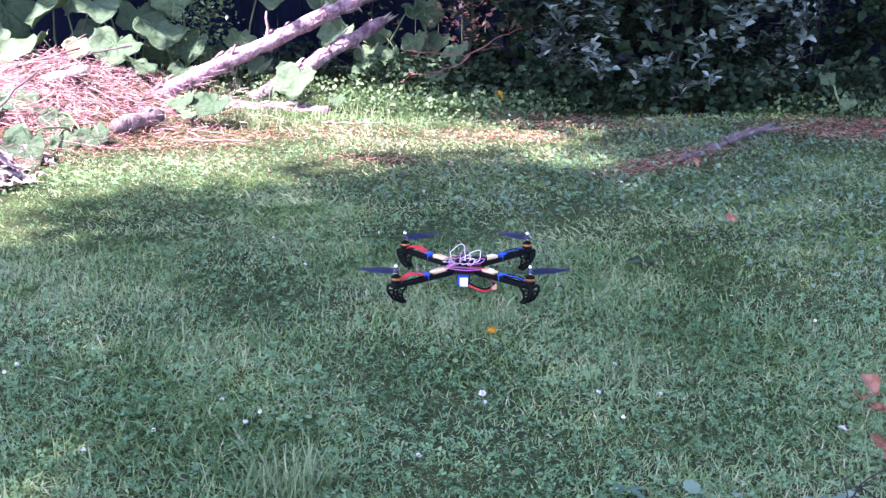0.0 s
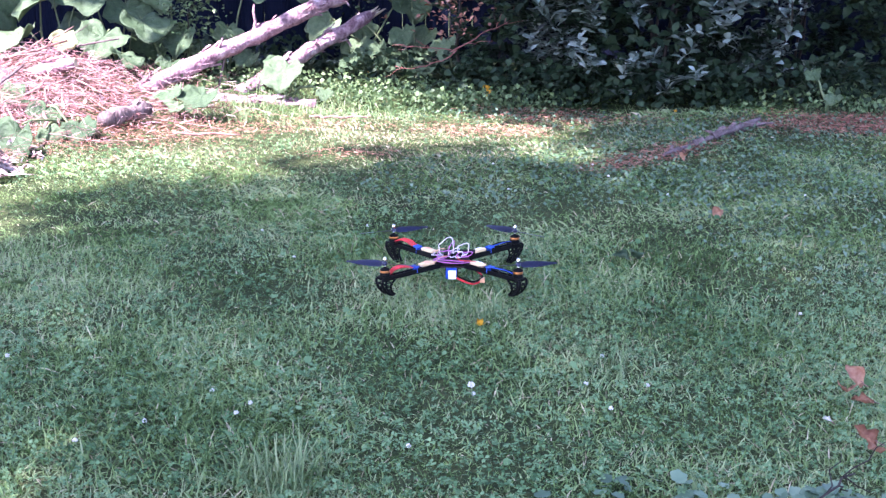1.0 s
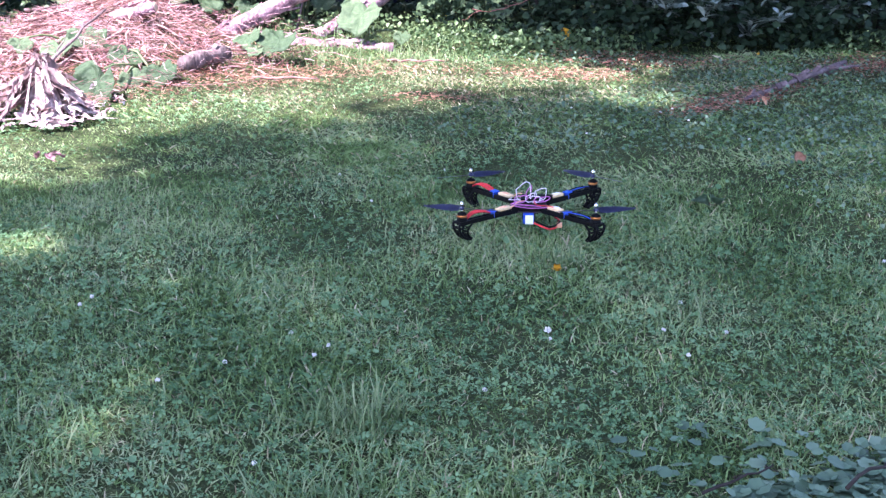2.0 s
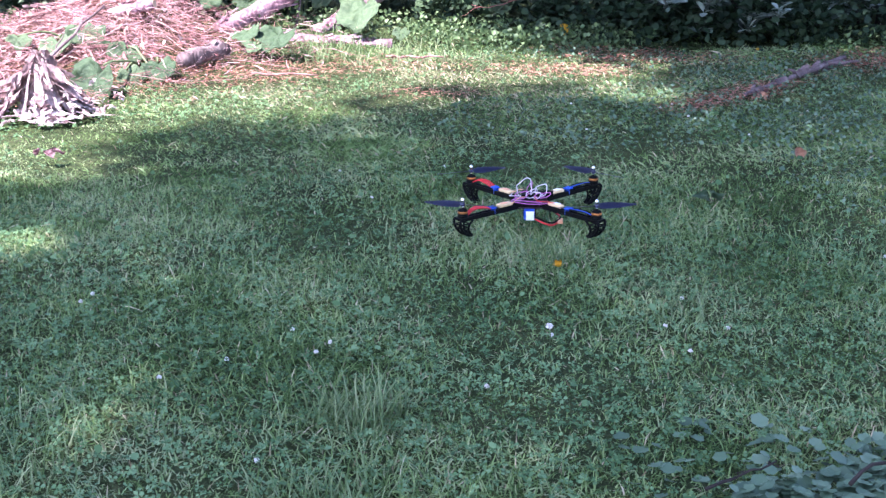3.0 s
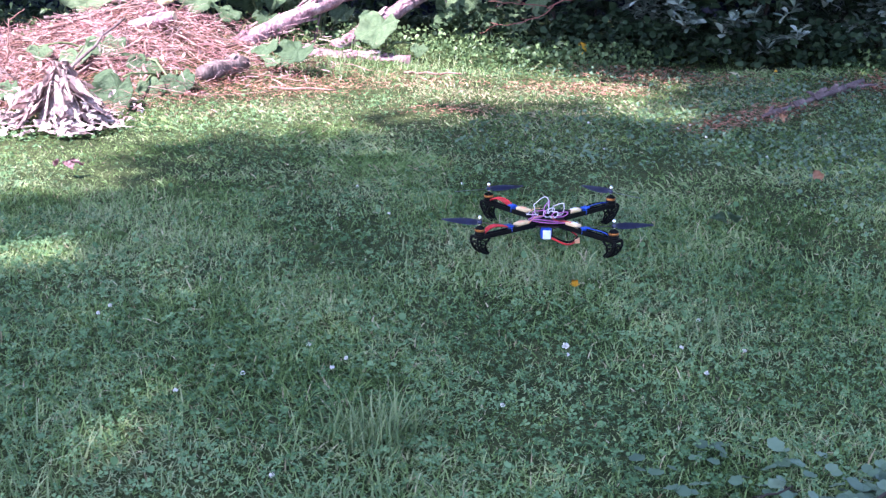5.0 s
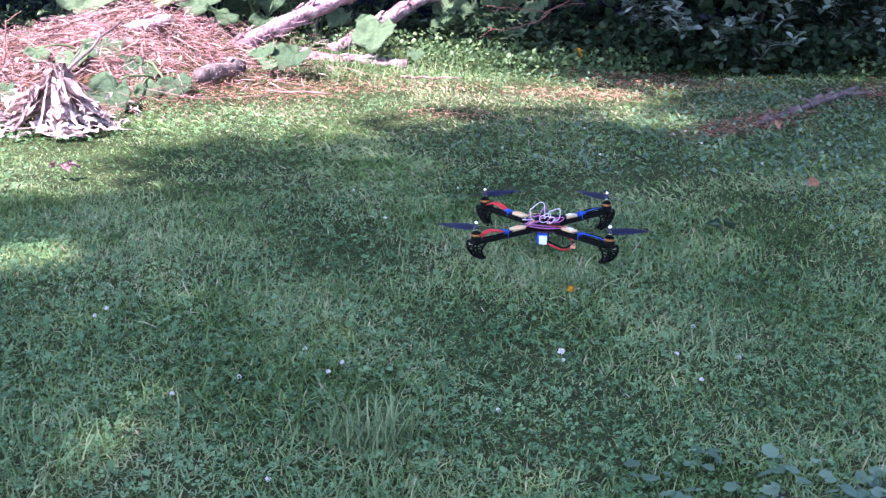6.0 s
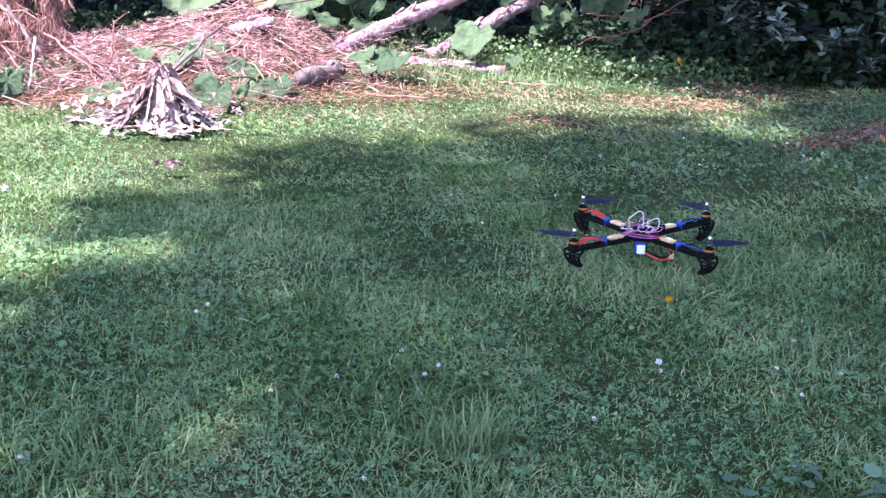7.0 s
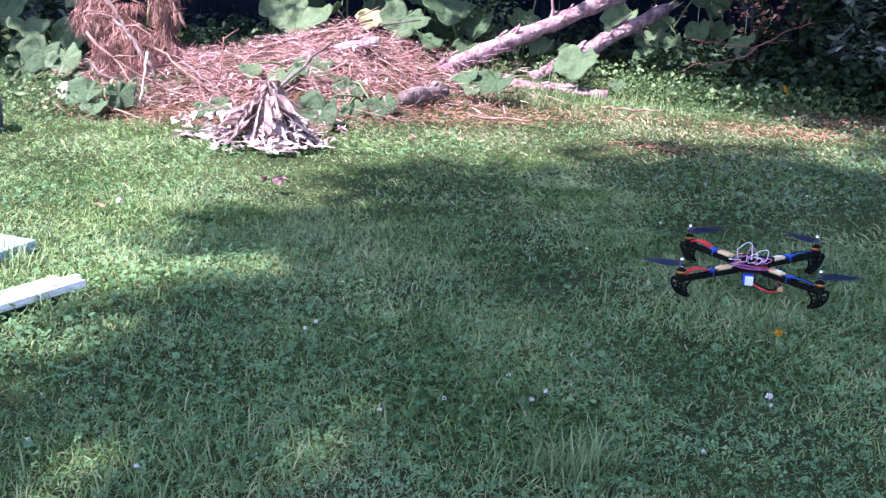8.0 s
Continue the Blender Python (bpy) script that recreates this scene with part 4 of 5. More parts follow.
small_vine((-1.51, 6.45, 0.17), (-1.46, 6.50, 0.58), 560, "small-leaved green climber in front of fence", M_COVER, 61)
small_vine((-0.62, 7.3, 0.0), (-0.70, 7.45, 0.95), 300, "thin climber with small leaves on fence", M_IVYSHADE, 62)
small_vine((-0.08, 5.98, 0.34), (-0.08, 6.05, 0.80), 300, "hanging bunch of dead red-brown leaves", M_RUST, 63)
small_vine((-2.62, 5.62, 0.12), (-2.50, 5.72, 0.16), 150, "low leafy sprig behind the brush pile", M_COVER, 64)
small_vine((1.58, 5.95, 0.40), (1.60, 6.05, 0.95), 330, "hanging sprig of grey-green leaves", M_SHRUB, 65)


# ---- quadcopter ----
def make_quadcopter(at):
    q = thing("quadcopter", at, "black four-armed quadcopter with wires resting on the grass", "drone")

    def beam(bm, r0, r1, w0, w1, z0, z1, h0, h1):
        vs = []
        for r, w, z, h in ((r0, w0, z0, h0), (r1, w1, z1, h1)):
            vs.append([bm.verts.new((r, s * w / 2, z + t * h / 2)) for s, t in ((-1, -1), (1, -1), (1, 1), (-1, 1))])
        for k in range(4):
            bm.faces.new((vs[0][k], vs[1][k], vs[1][(k + 1) % 4], vs[0][(k + 1) % 4]))
        bm.faces.new(vs[0])
        bm.faces.new(list(reversed(vs[1])))

    # hub: two plates, spacers, controller, battery
    for z, w in ((0.0445, 0.090), (0.058, 0.086)):
        bm = box(bmesh.new(), (w, w, 0.003), (0, 0, z), 0.0008)
        part("lower_plate" if z < 0.04 else "upper_plate", bm, M_PLATE, q, smooth=False)
    for sx in (-1, 1):
        for sy in (-1, 1):
            part("spacer", lathe(bmesh.new(), [(0.004, 0.0), (0.004, 0.0115)], 8, (sx * 0.034, sy * 0.034, 0.0455)), M_BLACK, q)
    part("flight_controller", box(bmesh.new(), (0.050, 0.050, 0.014), (0.0, 0.005, 0.067), 0.002), M_BLACK, q, "small dark flight controller", False)
    part("receiver", box(bmesh.new(), (0.040, 0.024, 0.013), (0.040, 0.020, 0.067), 0.002), M_BLACK, q, smooth=False)
    bat = part("battery", box(bmesh.new(), (0.029, 0.105, 0.026), (-0.003, -0.012, 0.0298), 0.004), M_BLUE, q, "blue battery strapped under hub")
    part("battery_label", box(bmesh.new(), (0.021, 0.002, 0.024), (-0.0005, -0.0655, 0.0298), 0.0005), M_WHITE, bat, "white label", False)
    part("strap", box(bmesh.new(), (0.035, 0.020, 0.031), (-0.003, -0.01, 0.0288), 0.003), M_BLACK, q, smooth=False)
    for k, (mat, off) in enumerate(((M_RED, 0.0), (M_BLACK, 0.006))):
        pts = [(0.012, -0.062, 0.020 + off), (0.040, -0.080, 0.013 + off), (0.058, -0.074, 0.008 + off), (0.074, -0.055, 0.010 + off), (0.078, -0.035, 0.020), (0.055, -0.030, 0.036)]
        part("power_lead", tube(bmesh.new(), smooth_path(pts), 0.0026, 6), mat, q)
    part("plug", box(bmesh.new(), (0.014, 0.022, 0.010), (0.079, -0.050, 0.012), 0.001), M_ORANGEWIRE, q, smooth=False)
    part("antenna", tube(bmesh.new(), [(0.048, 0.03, 0.05), (0.051, 0.034, 0.02), (0.052, 0.036, -0.012)], 0.0011, 5), M_BLACK, q)
    # tangled loops of signal wire over the hub
    rnd = random.Random(5)
    loops = ((-0.022, -0.01, 0.024, 0.046, 0.3, M_WIREWHITE), (0.024, 0.0, 0.020, 0.030, -0.4, M_WIREWHITE), (0.0, -0.02, 0.026, 0.022, 0.9, M_WIREWHITE), (0.012, -0.028, 0.018, 0.018, -0.8, M_WIREWHITE), (-0.008, 0.0, 0.020, 0.034, 1.2, M_WIREPINK), (-0.026, -0.03, 0.018, 0.020, 0.2, M_WIREPINK), (0.030, -0.02, 0.022, 0.014, 0.5, M_WIREPINK))
    for cx, cy, r, h, lean, mat in loops:
        pts, wob = [], rnd.uniform(0, 6.28)
        for i in range(13):
            a = 2 * math.pi * 1.12 * i / 12 - 1.9
            u, v = r * math.cos(a) * (1 + 0.2 * math.sin(2 * a + wob)), 0.5 * h * (1 + math.sin(a)) * (1 + 0.15 * math.sin(3 * a + wob))
            pts.append((cx + u * math.cos(lean) + 0.2 * v, cy + u * math.sin(lean) * 0.6 + 0.10 * (i - 6) * 0.01, 0.067 + v))
        part("signal_wire", tube(bmesh.new(), smooth_path(pts), 0.0012, 5), mat, q)
    for k, (x0, y0, x1, y1, mat) in enumerate(((-0.05, -0.052, 0.055, -0.056, M_WIREPINK), (-0.045, -0.056, 0.03, -0.052, M_WIREPINK), (-0.03, -0.05, -0.075, -0.065, M_ORANGEWIRE), (0.02, -0.05, 0.08, -0.072, M_RED), (-0.03, 0.05, -0.075, 0.07, M_ORANGEWIRE), (-0.055, -0.03, -0.05, 0.04, M_WIREWHITE))):
        pts = [(x0 * 0.5, y0 * 0.5, 0.070), (x0, y0, 0.066 + 0.004 * (k % 3)), ((x0 + x1) / 2, (y0 + y1) / 2 - 0.006, 0.060 + 0.008 * (k % 2)), (x1, y1, 0.062)]
        part("signal_wire", tube(bmesh.new(), smooth_path(pts), 0.0012, 5), mat, q)

    spins = {(-1, -1): 168, (1, -1): 12, (-1, 1): 24, (1, 1): 142}
    for sx in (-1, 1):
        for sy in (-1, 1):
            turn = Matrix.Rotation(math.atan2(sy, sx), 4, "Z")
            left = sx < 0
            arm_bm = bmesh.new()
            for s in (-1, 1):  # two rails with lattice webs between
                tmp = bmesh.new()
                beam(tmp, 0.045, 0.250, 0.0045, 0.0045, 0.048, 0.050, 0.0125, 0.0105)
                bmesh.ops.translate(tmp, vec=(0, s * 0.0068, 0), verts=tmp.verts)
                me = finish(tmp, "rail", False)
                arm_bm.from_mesh(me)
                bpy.data.meshes.remove(me)
            for k in range(7):
                r = 0.06 + 0.028 * k
                box(arm_bm, (0.004, 0.015, 0.009), (r, 0, 0.049))
            box(arm_bm, (0.036, 0.030, 0.004), (0.240, 0, 0.054), 0.001)
            bmesh.ops.transform(arm_bm, matrix=turn, verts=arm_bm.verts)
            arm = part("arm", arm_bm, M_BLACK, q, smooth=False)
            # curved, pierced landing foot under the motor
            leg = bmesh.new()
            outer = [(0.258, 0.052), (0.259, 0.040), (0.254, 0.028), (0.245, 0.016), (0.232, 0.007), (0.217, 0.003)]
            inner = [(0.216, 0.046), (0.226, 0.037), (0.230, 0.028), (0.228, 0.019), (0.223, 0.011), (0.214, 0.004)]
            for s in (-1, 1):
                for line, w in ((outer, 0.0036), (inner, 0.0030)):
                    tube(leg, [(r, s * 0.013 * (0.5 + z / 0.1), z) for r, z in line], w, 6)
                for (ra, za), (rb, zb) in zip(outer[:-1], inner[1:]):
                    tube(leg, [(ra, s * 0.013 * (0.5 + za / 0.1), za), (rb, s * 0.013 * (0.5 + zb / 0.1), zb)], 0.0020, 5)
                for (ra, za), (rb, zb) in zip(outer[1:-1], inner[1:-1]):
                    tube(leg, [(ra, s * 0.013 * (0.5 + za / 0.1), za), (rb, s * 0.013 * (0.5 + zb / 0.1), zb)], 0.0018, 5)
            for r, z in outer[1:]:
                tube(leg, [(r, -0.013 * (0.5 + z / 0.1), z), (r, 0.013 * (0.5 + z / 0.1), z)], 0.0025, 5)
            bmesh.ops.transform(leg, matrix=turn, verts=leg.verts)
            part("landing_foot", leg, M_BLACK, arm)
            # speed controller, shrink tubes, motor leads
            bm = box(bmesh.new(), (0.046, 0.018, 0.009), (0.096, 0, 0.0605), 0.003)
            bmesh.ops.transform(bm, matrix=turn, verts=bm.verts)
            esc = part("speed_controller", bm, M_CREAM, q, "speed controller in cream shrink wrap")
            bm = box(bmesh.new(), (0.018, 0.013, 0.0012), (0.098, 0, 0.0655), 0.0003)
            bmesh.ops.transform(bm, matrix=turn, verts=bm.verts)
            part("sticker", bm, M_WHITE if not left else M_ORANGEWIRE, esc, smooth=False)
            bm = box(bmesh.new(), (0.004, 0.019, 0.020), (0.137, 0, 0.054), 0.002)
            bmesh.ops.transform(bm, matrix=turn, verts=bm.verts)
            part("cable_tie", bm, M_BLUE, q)
            for k in (-1, 0, 1):
                lift = 0.010 if left else 0.004
                bm = tube(bmesh.new(), smooth_path([(0.130, k * 0.006, 0.061), (0.150, k * 0.007, 0.062)]), 0.0028, 6)
                bmesh.ops.transform(bm, matrix=turn, verts=bm.verts)
                part("shrink_tube", bm, M_BLUE, q)
                bm = tube(bmesh.new(), smooth_path([(0.150, k * 0.007, 0.062), (0.178, k * 0.009, 0.060 + lift), (0.206, k * 0.006, 0.060 + lift), (0.228, k * 0.005, 0.060)]), 0.0022 if left else 0.0015, 6)
                bmesh.ops.transform(bm, matrix=turn, verts=bm.verts)
                part("motor_lead", bm, M_RED if left else (M_BLUE if k == 0 else M_BLACK), q)
            # motor
            c = turn @ Vector((0.2404, 0, 0))
            motor = part("motor", lathe(bmesh.new(), [(0.0125, 0.055), (0.0135, 0.057), (0.0135, 0.062)], 16, (c.x, c.y, 0)), M_BLACK, q)
            part("windings", lathe(bmesh.new(), [(0.0135, 0.062), (0.0135, 0.066)], 16, (c.x, c.y, 0)), M_BLACK, motor)
            part("bell", lathe(bmesh.new(), [(0.0128, 0.066), (0.0134, 0.067), (0.0134, 0.0715), (0.0125, 0.0725)], 16, (c.x, c.y, 0)), M_COPPER, motor, "orange anodised motor bell")
            part("bell_cap", lathe(bmesh.new(), [(0.0128, 0.0725), (0.0115, 0.076), (0.006, 0.079)], 16, (c.x, c.y, 0)), M_BLACK, motor)
            part("shaft", lathe(bmesh.new(), [(0.0032, 0.079), (0.0032, 0.087)], 10, (c.x, c.y, 0)), M_STEEL, motor)
            # two-bladed propeller
            prop = bmesh.new()
            for side in (0, 1):
                rows = []
                for i in range(9):
                    f = i / 8
                    r = 0.006 + 0.096 * f
                    chord = 0.004 + 0.0115 * math.sin(math.pi * min(1, 0.18 + f * 0.80)) * (1.0 - 0.35 * f)
                    tilt = (0.42 if sx != sy else -0.42) * (1 - 0.6 * f)
                    row = []
                    for u in (-1, -0.3, 0.4, 1):
                        row.append(prop.verts.new(Matrix.Rotation(math.pi * side, 3, "Z") @ Vector((r, u * chord * math.cos(tilt), 0.089 + u * chord * math.sin(tilt) + 0.001 * (1 - u * u)))))
                    rows.append(row)
                for a, b in zip(rows, rows[1:]):
                    for j in range(3):
                        prop.faces.new((a[j], a[j + 1], b[j + 1], b[j]))
            bmesh.ops.solidify(prop, geom=prop.faces[:], thickness=0.0012)
            lathe(prop, [(0.0065, 0.0855), (0.0065, 0.0925)], 12)
            bmesh.ops.transform(prop, matrix=Matrix.Translation((c.x, c.y, 0)) @ Matrix.Rotation(radians(spins[sx, sy]), 4, "Z"), verts=prop.verts)
            pr = part("propeller", prop, M_PROP, q)
            part("nut", lathe(bmesh.new(), [(0.0046, 0.0925), (0.0046, 0.100), (0.0040, 0.104), (0.0018, 0.107)], 12, (c.x, c.y, 0)), M_STEEL, pr, "bright steel nut")
    return q


def smooth_path(points, steps=5):
    """A rounded path through points."""
    p = [Vector(v) for v in points]
    p = [p[0] * 2 - p[1]] + p + [p[-1] * 2 - p[-2]]
    out = []
    for i in range(1, len(p) - 2):
        a, b, c, d = p[i - 1:i + 3]
        for k in range(steps):
            t = k / steps
            out.append(0.5 * ((2 * b) + (c - a) * t + (2 * a - 5 * b + 4 * c - d) * t * t + (3 * b - a - 3 * c + d) * t ** 3))
    out.append(p[-2])
    return out


make_quadcopter((-0.001, 2.89, 0.023))


# ---- flowers and small things in the lawn ----
def clover_flower(x, y, h=0.021, r=0.0048):
    ob = thing("clover_flower", (x, y, float(lie(x, y))), "small round white clover flower in the grass", "flower", "clover flowers")
    part("stem", tube(bmesh.new(), [(0, 0, 0), (0.003, 0.002, h * 0.5), (0.001, 0, h)], 0.001, 5), M_STEM, ob)
    bm = bmesh.new()
    rnd = random.Random(int(x * 1000) + int(y * 77))
    for i in range(34):
        a, u = rnd.uniform(0, 6.28), rnd.uniform(-0.5, 1)
        s = math.sqrt(max(0, 1 - u * u))
        n = Vector((s * math.cos(a), s * math.sin(a), u))
        p = Vector((0, 0, h + r * 0.5))
        tube(bm, [p + n * r * 0.2, p + n * r * 0.75, p + n * r * 1.1], [r * 0.12, r * 0.24, r * 0.08], 4)
    part("flower_head", bm, M_PETAL, ob)


FLOWERS = ((0.06, 2.08), (-0.41, 1.93), (-0.39, 1.98), (-0.69, 1.79), (-0.58, 1.88), (0.87, 2.64), (0.35, 2.32), (0.30, 2.15), (0.43, 2.14), (-0.99, 2.19), (-0.06, 1.80), (-0.60, 3.39), (0.12, 4.40), (0.45, 4.35), (0.54, 4.20), (0.17, 3.96), (1.18, 3.89), (0.71, 3.87), (0.34, 2.01), (-1.27, 1.47), (-0.43, 1.48), (-0.48, 2.04), (-0.19, 3.41), (-0.28, 3.45), (-1.03, 1.43), (-0.98, 2.24), (0.50, 4.42), (-0.46, 3.1), (0.98, 4.3))
for fx, fy in FLOWERS:
    clover_flower(fx, fy)
clover_flower(-1.86, 2.96, 0.075, 0.010)
clover_flower(0.055, 2.065, 0.045, 0.0075)


def yellow_flower(x, y, r=0.012, h=0.035):
    ob = thing("yellow_flower", (x, y, float(lie(x, y))), "small orange-yellow flower in the grass", "flower", "yellow flowers")
    part("stem", tube(bmesh.new(), [(0, 0, 0), (0.002, 0, h * 0.6), (0, -0.002, h)], 0.001, 5), M_STEM, ob)
    co, tris = leaflet(0.9, 0.10, -0.15)
    for k in range(6):
        m = Matrix.Translation((0, 0, h)) @ Matrix.Rotation(k * 1.047, 4, "Z") @ Matrix.Rotation(0.5 + 0.5 * (k % 2), 4, "X") @ Matrix.Scale(r, 4)
        bm = bmesh.new()
        vs = [bm.verts.new(m @ Vector(c)) for c in co]
        for t in tris:
            bm.faces.new([vs[i] for i in t])
        bmesh.ops.solidify(bm, geom=bm.faces[:], thickness=0.0006)
        part("petal", bm, M_YELLOW, ob)


yellow_flower(0.073, 2.425, 0.019, 0.052)
yellow_flower(0.977, 5.55, 0.014, 0.05)
yellow_flower(-0.52, 6.35, 0.012, 0.10)


def dead_leaf(x, y, size, yaw, tilt, z=0.03, label="curled reddish brown dead leaf on the grass", mat=None, name="dead_leaf"):
    ob = thing(name, (x, y, float(lie(x, y)) + z), label, "leaf", "dead leaves")
    rnd = random.Random(int(1000 * x))
    bm = bmesh.new()
    rows = []
    for i in range(7):
        f = i / 6
        w = 0.34 * math.sin(math.pi * (0.06 + 0.9 * f)) * (1 + 0.4 * rnd.uniform(-1, 1))
        rows.append([bm.verts.new((w * s, f - 0.5 + 0.04 * rnd.uniform(-1, 1), 0.30 * w * s * s * 3 + 0.18 * (f - 0.5) ** 2 + 0.075 * rnd.uniform(-1, 1))) for s in (-1, -0.5, 0, 0.5, 1)])
    for a, b in zip(rows, rows[1:]):
        for j in range(4):
            bm.faces.new((a[j], a[j + 1], b[j + 1], b[j]))
    bmesh.ops.solidify(bm, geom=bm.faces[:], thickness=0.012)
    bmesh.ops.transform(bm, matrix=Matrix.Rotation(yaw, 4, "Z") @ Matrix.Rotation(tilt, 4, "X") @ Matrix.Scale(size, 4), verts=bm.verts)
    part("blade", bm, mat or M_DEADLEAF, ob)
    part("stalk", tube(bmesh.new(), [Matrix.Rotation(yaw, 3, "Z") @ Vector((0, -0.45 * size, 0)), Matrix.Rotation(yaw, 3, "Z") @ Vector((0.004, -0.8 * size, -0.006))], 0.0009, 4), M_TWIG, ob)


dead_leaf(0.85, 2.10, 0.058, 0.3, 0.5, 0.06)
dead_leaf(0.825, 2.055, 0.055, 2.9, 0.3, 0.045)
dead_leaf(0.845, 2.01, 0.045, 1.6, 0.2, 0.04)
dead_leaf(0.79, 1.81, 0.050, 0.8, 0.6, 0.05)
dead_leaf(0.80, 1.77, 0.045, 2.2, 0.4, 0.04)
dead_leaf(0.82, 3.57, 0.045, 0.2, 0.9, 0.03, "small upright red dead leaf in the grass")
dead_leaf(-1.57, 3.50, 0.055, 0.9, 0.3, 0.04, "curled pinkish brown dead leaf on sunny grass", M_BARK)
dead_leaf(-1.545, 3.52, 0.045, 2.4, 0.6, 0.045, "curled pinkish brown dead leaf on sunny grass", M_BARK)
dead_leaf(-1.60, 3.49, 0.040, 4.0, 0.8, 0.05, "curled pinkish brown dead leaf on sunny grass", M_BARK)
dead_leaf(-1.98, 3.05, 0.05, 1.2, 0.2, 0.03, "dry brown dead leaf in the clover", M_STRAW)
dead_leaf(0.093, 5.95, 0.075, 0.6, 1.1, 0.07, "bright yellow-orange fallen leaf under the shrub", M_YELLOW, "yellow_leaf")
dead_leaf(0.03, 5.95, 0.045, 2.2, 0.3, 0.03, "pale dry dead leaf under the shrub")
dead_leaf(0.755, 1.935, 0.020, 0.9, 0.2, 0.03, "small white curled petal on the grass", M_PETAL, "white_petal")
dead_leaf(0.51, 3.10, 0.06, 2.5, 0.7, 0.03, "pale upturned leaf in the grass", M_VIOLET, "pale_leaf")
dead_leaf(0.47, 3.08, 0.05, 1.5, 0.3, 0.03, "pale upturned leaf in the grass", M_VIOLET, "pale_leaf")
dead_leaf(-1.12, 2.71, 0.05, 2.9, 0.5, 0.045, "pale upright weed leaf in the grass", M_TALL, "pale_leaf")
dead_leaf(-0.60, 2.68, 0.045, 2.7, 0.4, 0.04, "pale upright weed leaf in the grass", M_TALL, "pale_leaf")
dead_leaf(0.86, 4.56, 0.045, 0.4, 0.7, 0.03, "pale pinkish leaf against the fallen branch")


# ---- left side of the lawn ----
def make_board():
    ob = thing("board", (-1.96, 2.30, 0.03), "weathered white board lying in the weeds", "board", m=Matrix.Translation((-1.798, 1.99, 0.032)) @ Matrix.Rotation(radians(69.6), 4, "Z") @ Matrix.Rotation(radians(-8), 4, "X"))
    part("plank", box(bmesh.new(), (0.72, 0.135, 0.020), bevel=0.002), M_BOARD, ob, smooth=False)
    part("batten", box(bmesh.new(), (0.72, 0.022, 0.012), (0, -0.040, 0.0162), bevel=0.002), M_BOARD, ob, smooth=False)


make_board()
slab = thing("slab", (-2.30, 2.72, 0.025), "pale blue flat slab half hidden by weeds", "slab", m=Matrix.Translation((-2.21, 2.56, 0.018)) @ Matrix.Rotation(radians(-10), 4, "Z"))
part("top", box(bmesh.new(), (0.48, 0.25, 0.03), bevel=0.004), M_SLAB, slab, smooth=False)
crate = thing("plastic_box", (-3.13, 4.05, 0.0), "dark navy plastic box standing on the lawn edge", "box", m=Matrix.Translation((-3.10, 4.06, 0.0)) @ Matrix.Rotation(radians(32), 4, "Z"))
part("body", box(bmesh.new(), (0.26, 0.18, 0.125), (0, 0, 0.065), 0.008), M_NAVY, crate)
part("panel", box(bmesh.new(), (0.24, 0.008, 0.06), (0, -0.092, 0.045), 0.003), M_NAVY2, crate, "purple-blue front panel")
stone = thing("stone", (-3.05, 4.75, 0.05), "pinkish white pointed stone among groundcover", "stone")
bm = bmesh.new()
bmesh.ops.create_icosphere(bm, subdivisions=3, radius=0.05)
for v in bm.verts:
    v.co.z *= 1.3 if v.co.z > 0 else 0.9
    v.co *= 1 + 0.12 * noise.noise(v.co * 30) - 0.25 * max(0, v.co.z / 0.065) * 0.6
part("rock", bm, M_STONE, stone)


# ---- unseen trees, added to shade the lawn, shrubs and fence ----
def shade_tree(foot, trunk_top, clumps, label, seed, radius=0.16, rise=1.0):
    """crown clumps, placed for the shade they cast: the ground point below each along the sunlight (x, y), its radius
    and height (times rise); limbs run to all of them.
    """
    rng = np.random.default_rng(seed)
    ob = thing("tree", foot, label, "tree", "trees round the lawn")
    top = Vector(trunk_top) - Vector(foot)
    part("trunk", tube(bmesh.new(), along((0, 0, -0.05), top, 10, 0, 0.04, seed), [radius * (1.15 - 0.06 * i) for i in range(10)], 14, 0.06, seed), M_DARKBARK, ob)
    pairs = []
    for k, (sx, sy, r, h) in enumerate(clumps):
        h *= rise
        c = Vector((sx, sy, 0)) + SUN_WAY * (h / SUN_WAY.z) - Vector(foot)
        o = top * rng.uniform(0.75, 1.0)
        pts = along(o, c, 7, 0.10, 0.06, k)
        part("limb", tube(bmesh.new(), pts, [v * rise ** 0.5 for v in (0.055, 0.045, 0.037, 0.030, 0.022, 0.015, 0.008)], 7, 0.08, k), M_DARKBARK, ob)
        n = int(1250 * r * r)
        g = rng.normal(0, 1, (n, 3))
        g /= np.linalg.norm(g, axis=1)[:, None]
        p = np.array(tuple(c)) + g * (rng.random((n, 1)) ** 0.60) * np.array([r, r, r * 0.55]) * 1.15 * (1 + 0.15 * np.sin(5 * g[:, :1] + 3 * g[:, 1:2] + k))
        s = rng.uniform(0.12, 0.185, n)
        pairs.append(scatter(leaflet(0.7), p, turns(rng.uniform(0, 6.3, n), rng.normal(0, 0.5, n), rng.normal(0, 0.5, n)), np.stack([s, s, s], 1)))
    co, tris = merged(pairs)
    triangles("crown", co, tris, M_IVYSHADE, ob)


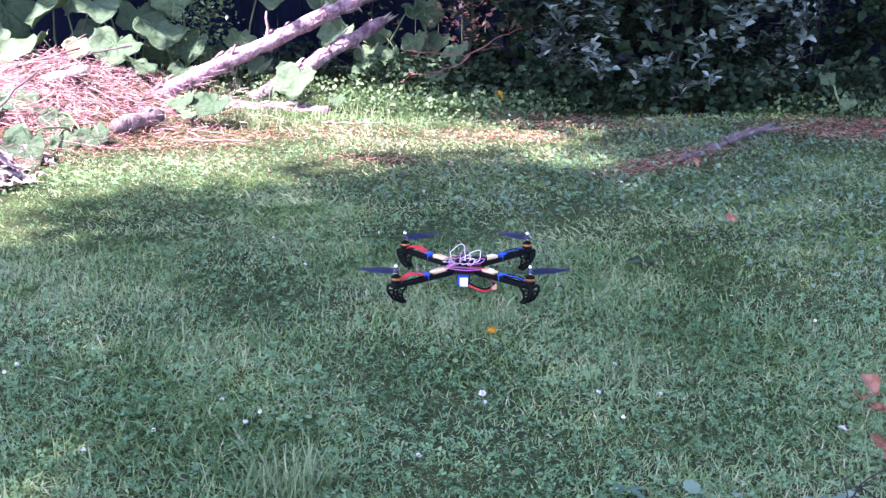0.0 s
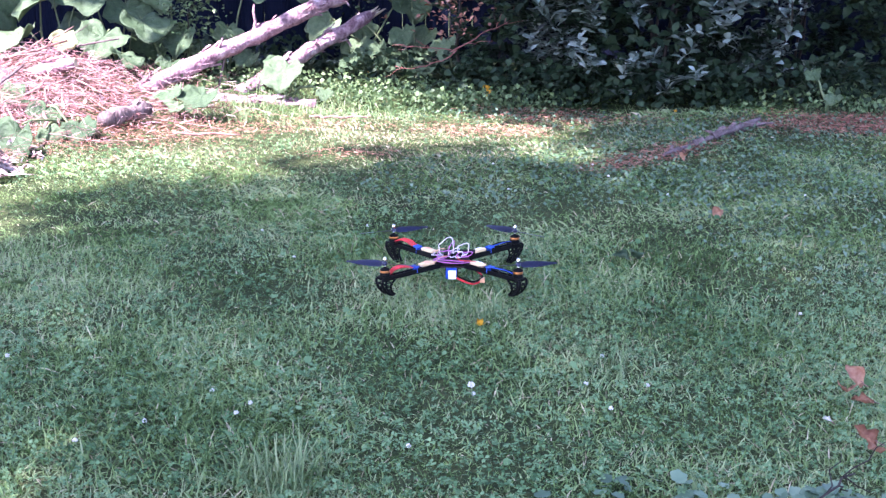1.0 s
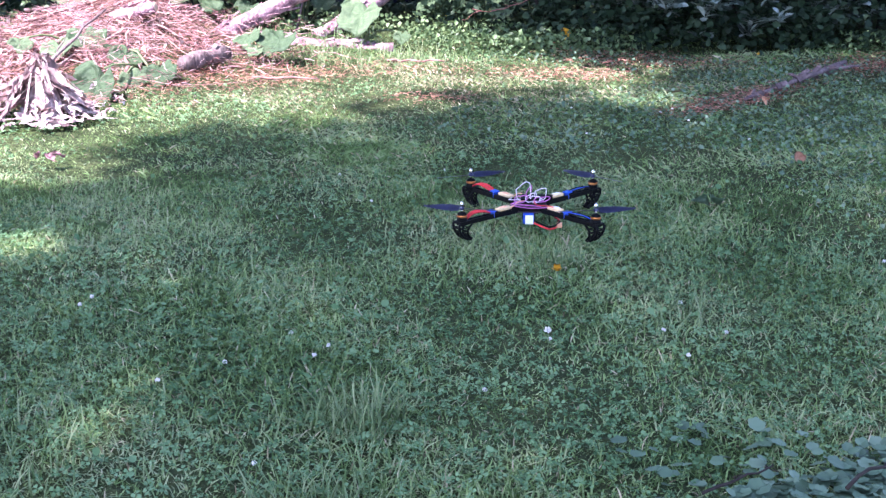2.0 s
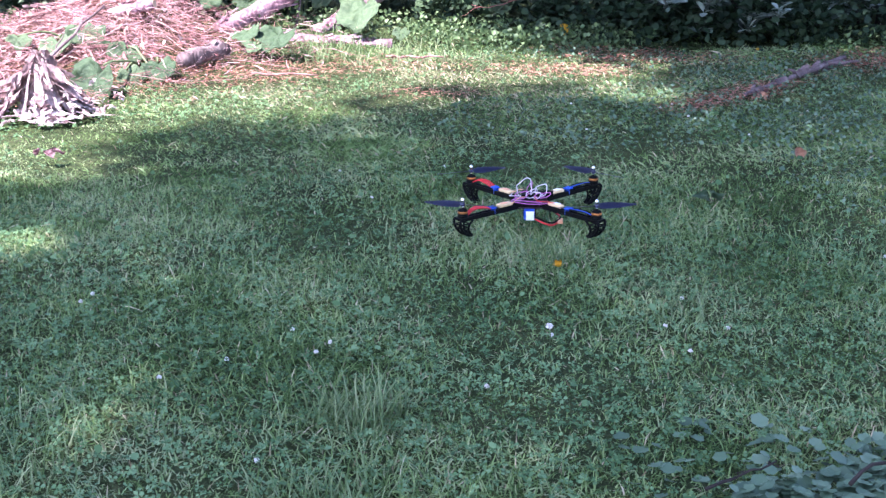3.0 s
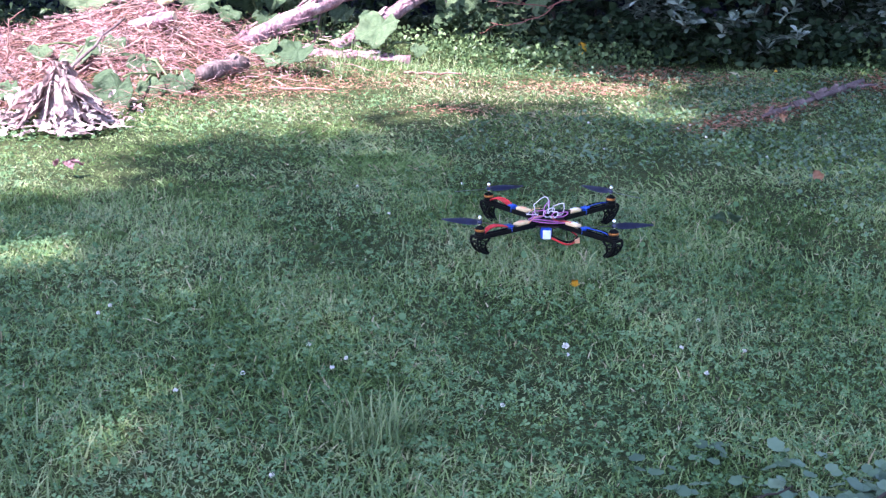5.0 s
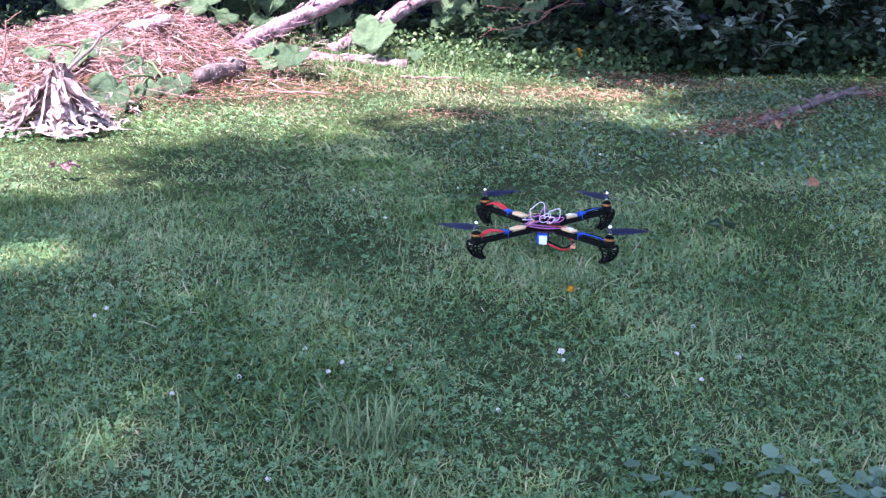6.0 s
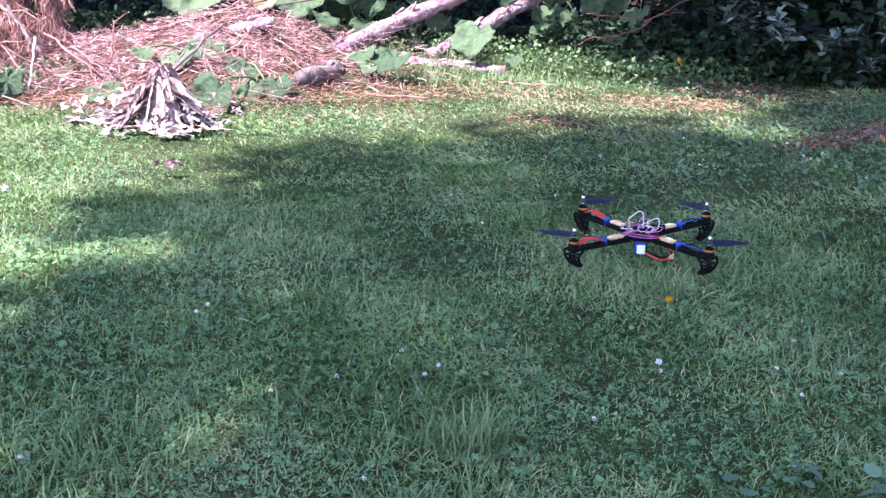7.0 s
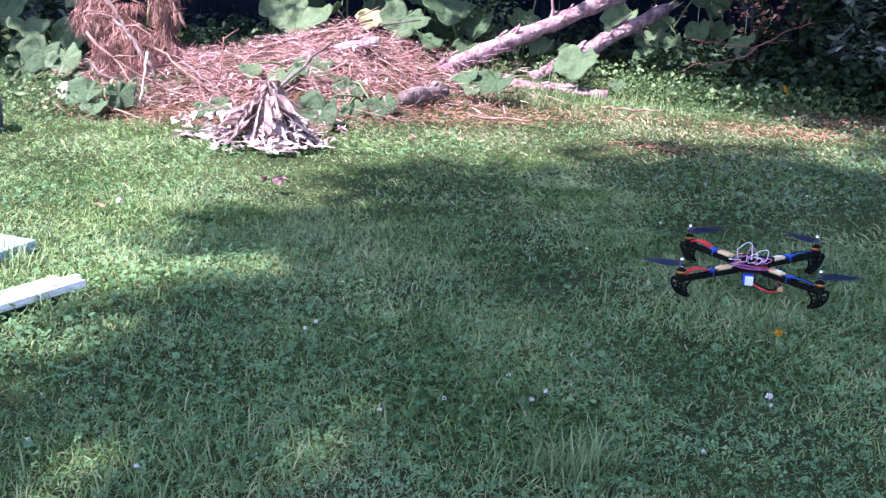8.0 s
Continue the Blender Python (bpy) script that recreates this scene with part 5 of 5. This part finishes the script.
# out of view; its clumps are set to give the lawn's shade edge
shade_tree((-5.0, -4.6, 0), (-4.6, -3.6, 8.2), ((0.0, 2.6, 0.95, 4.6), (1.1, 2.5, 1.0, 4.8), (0.3, 3.7, 0.85, 4.4), (1.3, 3.8, 0.9, 4.8), (-0.6, 3.4, 0.8, 4.5), (-0.72, 2.85, 0.45, 4.2), (0.45, 1.2, 0.9, 4.6), (-0.35, 1.95, 0.6, 4.2), (1.3, 1.2, 1.0, 4.7), (-1.1, 1.75, 0.45, 4.4), (-0.15, 4.35, 0.5, 4.3), (-0.9, 3.75, 0.45, 4.6), (2.2, 3.0, 1.0, 4.9), (2.3, 4.6, 0.9, 5.1), (1.25, 4.75, 0.5, 4.7), (0.82, 5.08, 0.42, 4.5), (1.15, 5.35, 0.42, 4.6), (0.4, 0.1, 0.85, 4.5), (0.85, 1.85, 0.55, 4.6), (-1.35, 3.1, 0.35, 4.3), (-1.2, 2.28, 0.30, 4.4)), "unseen tall broad leafy tree added behind to shade the lawn", 71, 0.3, 2.3)
# added out of view to darken the shrubs, fence and back plants
shade_tree((1.2, 8.8, 0), (0.6, 8.0, 3.4), ((1.0, 6.5, 0.8, 4.2), (1.9, 6.4, 0.9, 4.4), (0.5, 6.9, 0.7, 4.4), (1.4, 5.5, 0.55, 4.6), (0.85, 5.85, 0.42, 4.3), (0.42, 5.95, 0.45, 4.2), (0.05, 6.25, 0.35, 4.4), (-1.9, 7.3, 0.55, 4.4), (-2.8, 7.2, 0.6, 4.6), (-3.7, 6.3, 0.6, 4.6), (-2.3, 6.9, 0.35, 4.5), (2.3, 5.5, 0.8, 4.6), (-0.2, 7.1, 0.38, 4.3), (-0.9, 7.4, 0.45, 4.6), (-3.3, 7.9, 0.6, 4.4), (-2.4, 7.95, 0.6, 4.5), (-1.5, 7.95, 0.6, 4.4), (-0.6, 8.0, 0.5, 4.5), (-4.2, 7.6, 0.6, 4.4), (-1.3, 7.0, 0.5, 4.3), (-1.75, 6.95, 0.4, 4.4), (-2.6, 6.85, 0.42, 4.5), (-2.62, 6.55, 0.26, 4.5), (-3.9, 5.95, 0.35, 4.5), (-3.45, 6.0, 0.28, 4.4), (-3.2, 6.9, 0.5, 4.4), (1.2, 7.3, 0.9, 4.9), (2.6, 8.5, 1.0, 3.6), (1.4, 8.6, 1.0, 3.8), (3.8, 8.4, 1.0, 3.6), (0.4, 8.7, 0.9, 3.9), (2.0, 7.6, 0.8, 3.6), (4.3, 7.6, 0.9, 3.8), (3.2, 7.6, 0.9, 3.7)), "unseen leafy tree added behind fence to shade the shrubs", 72, 0.17)
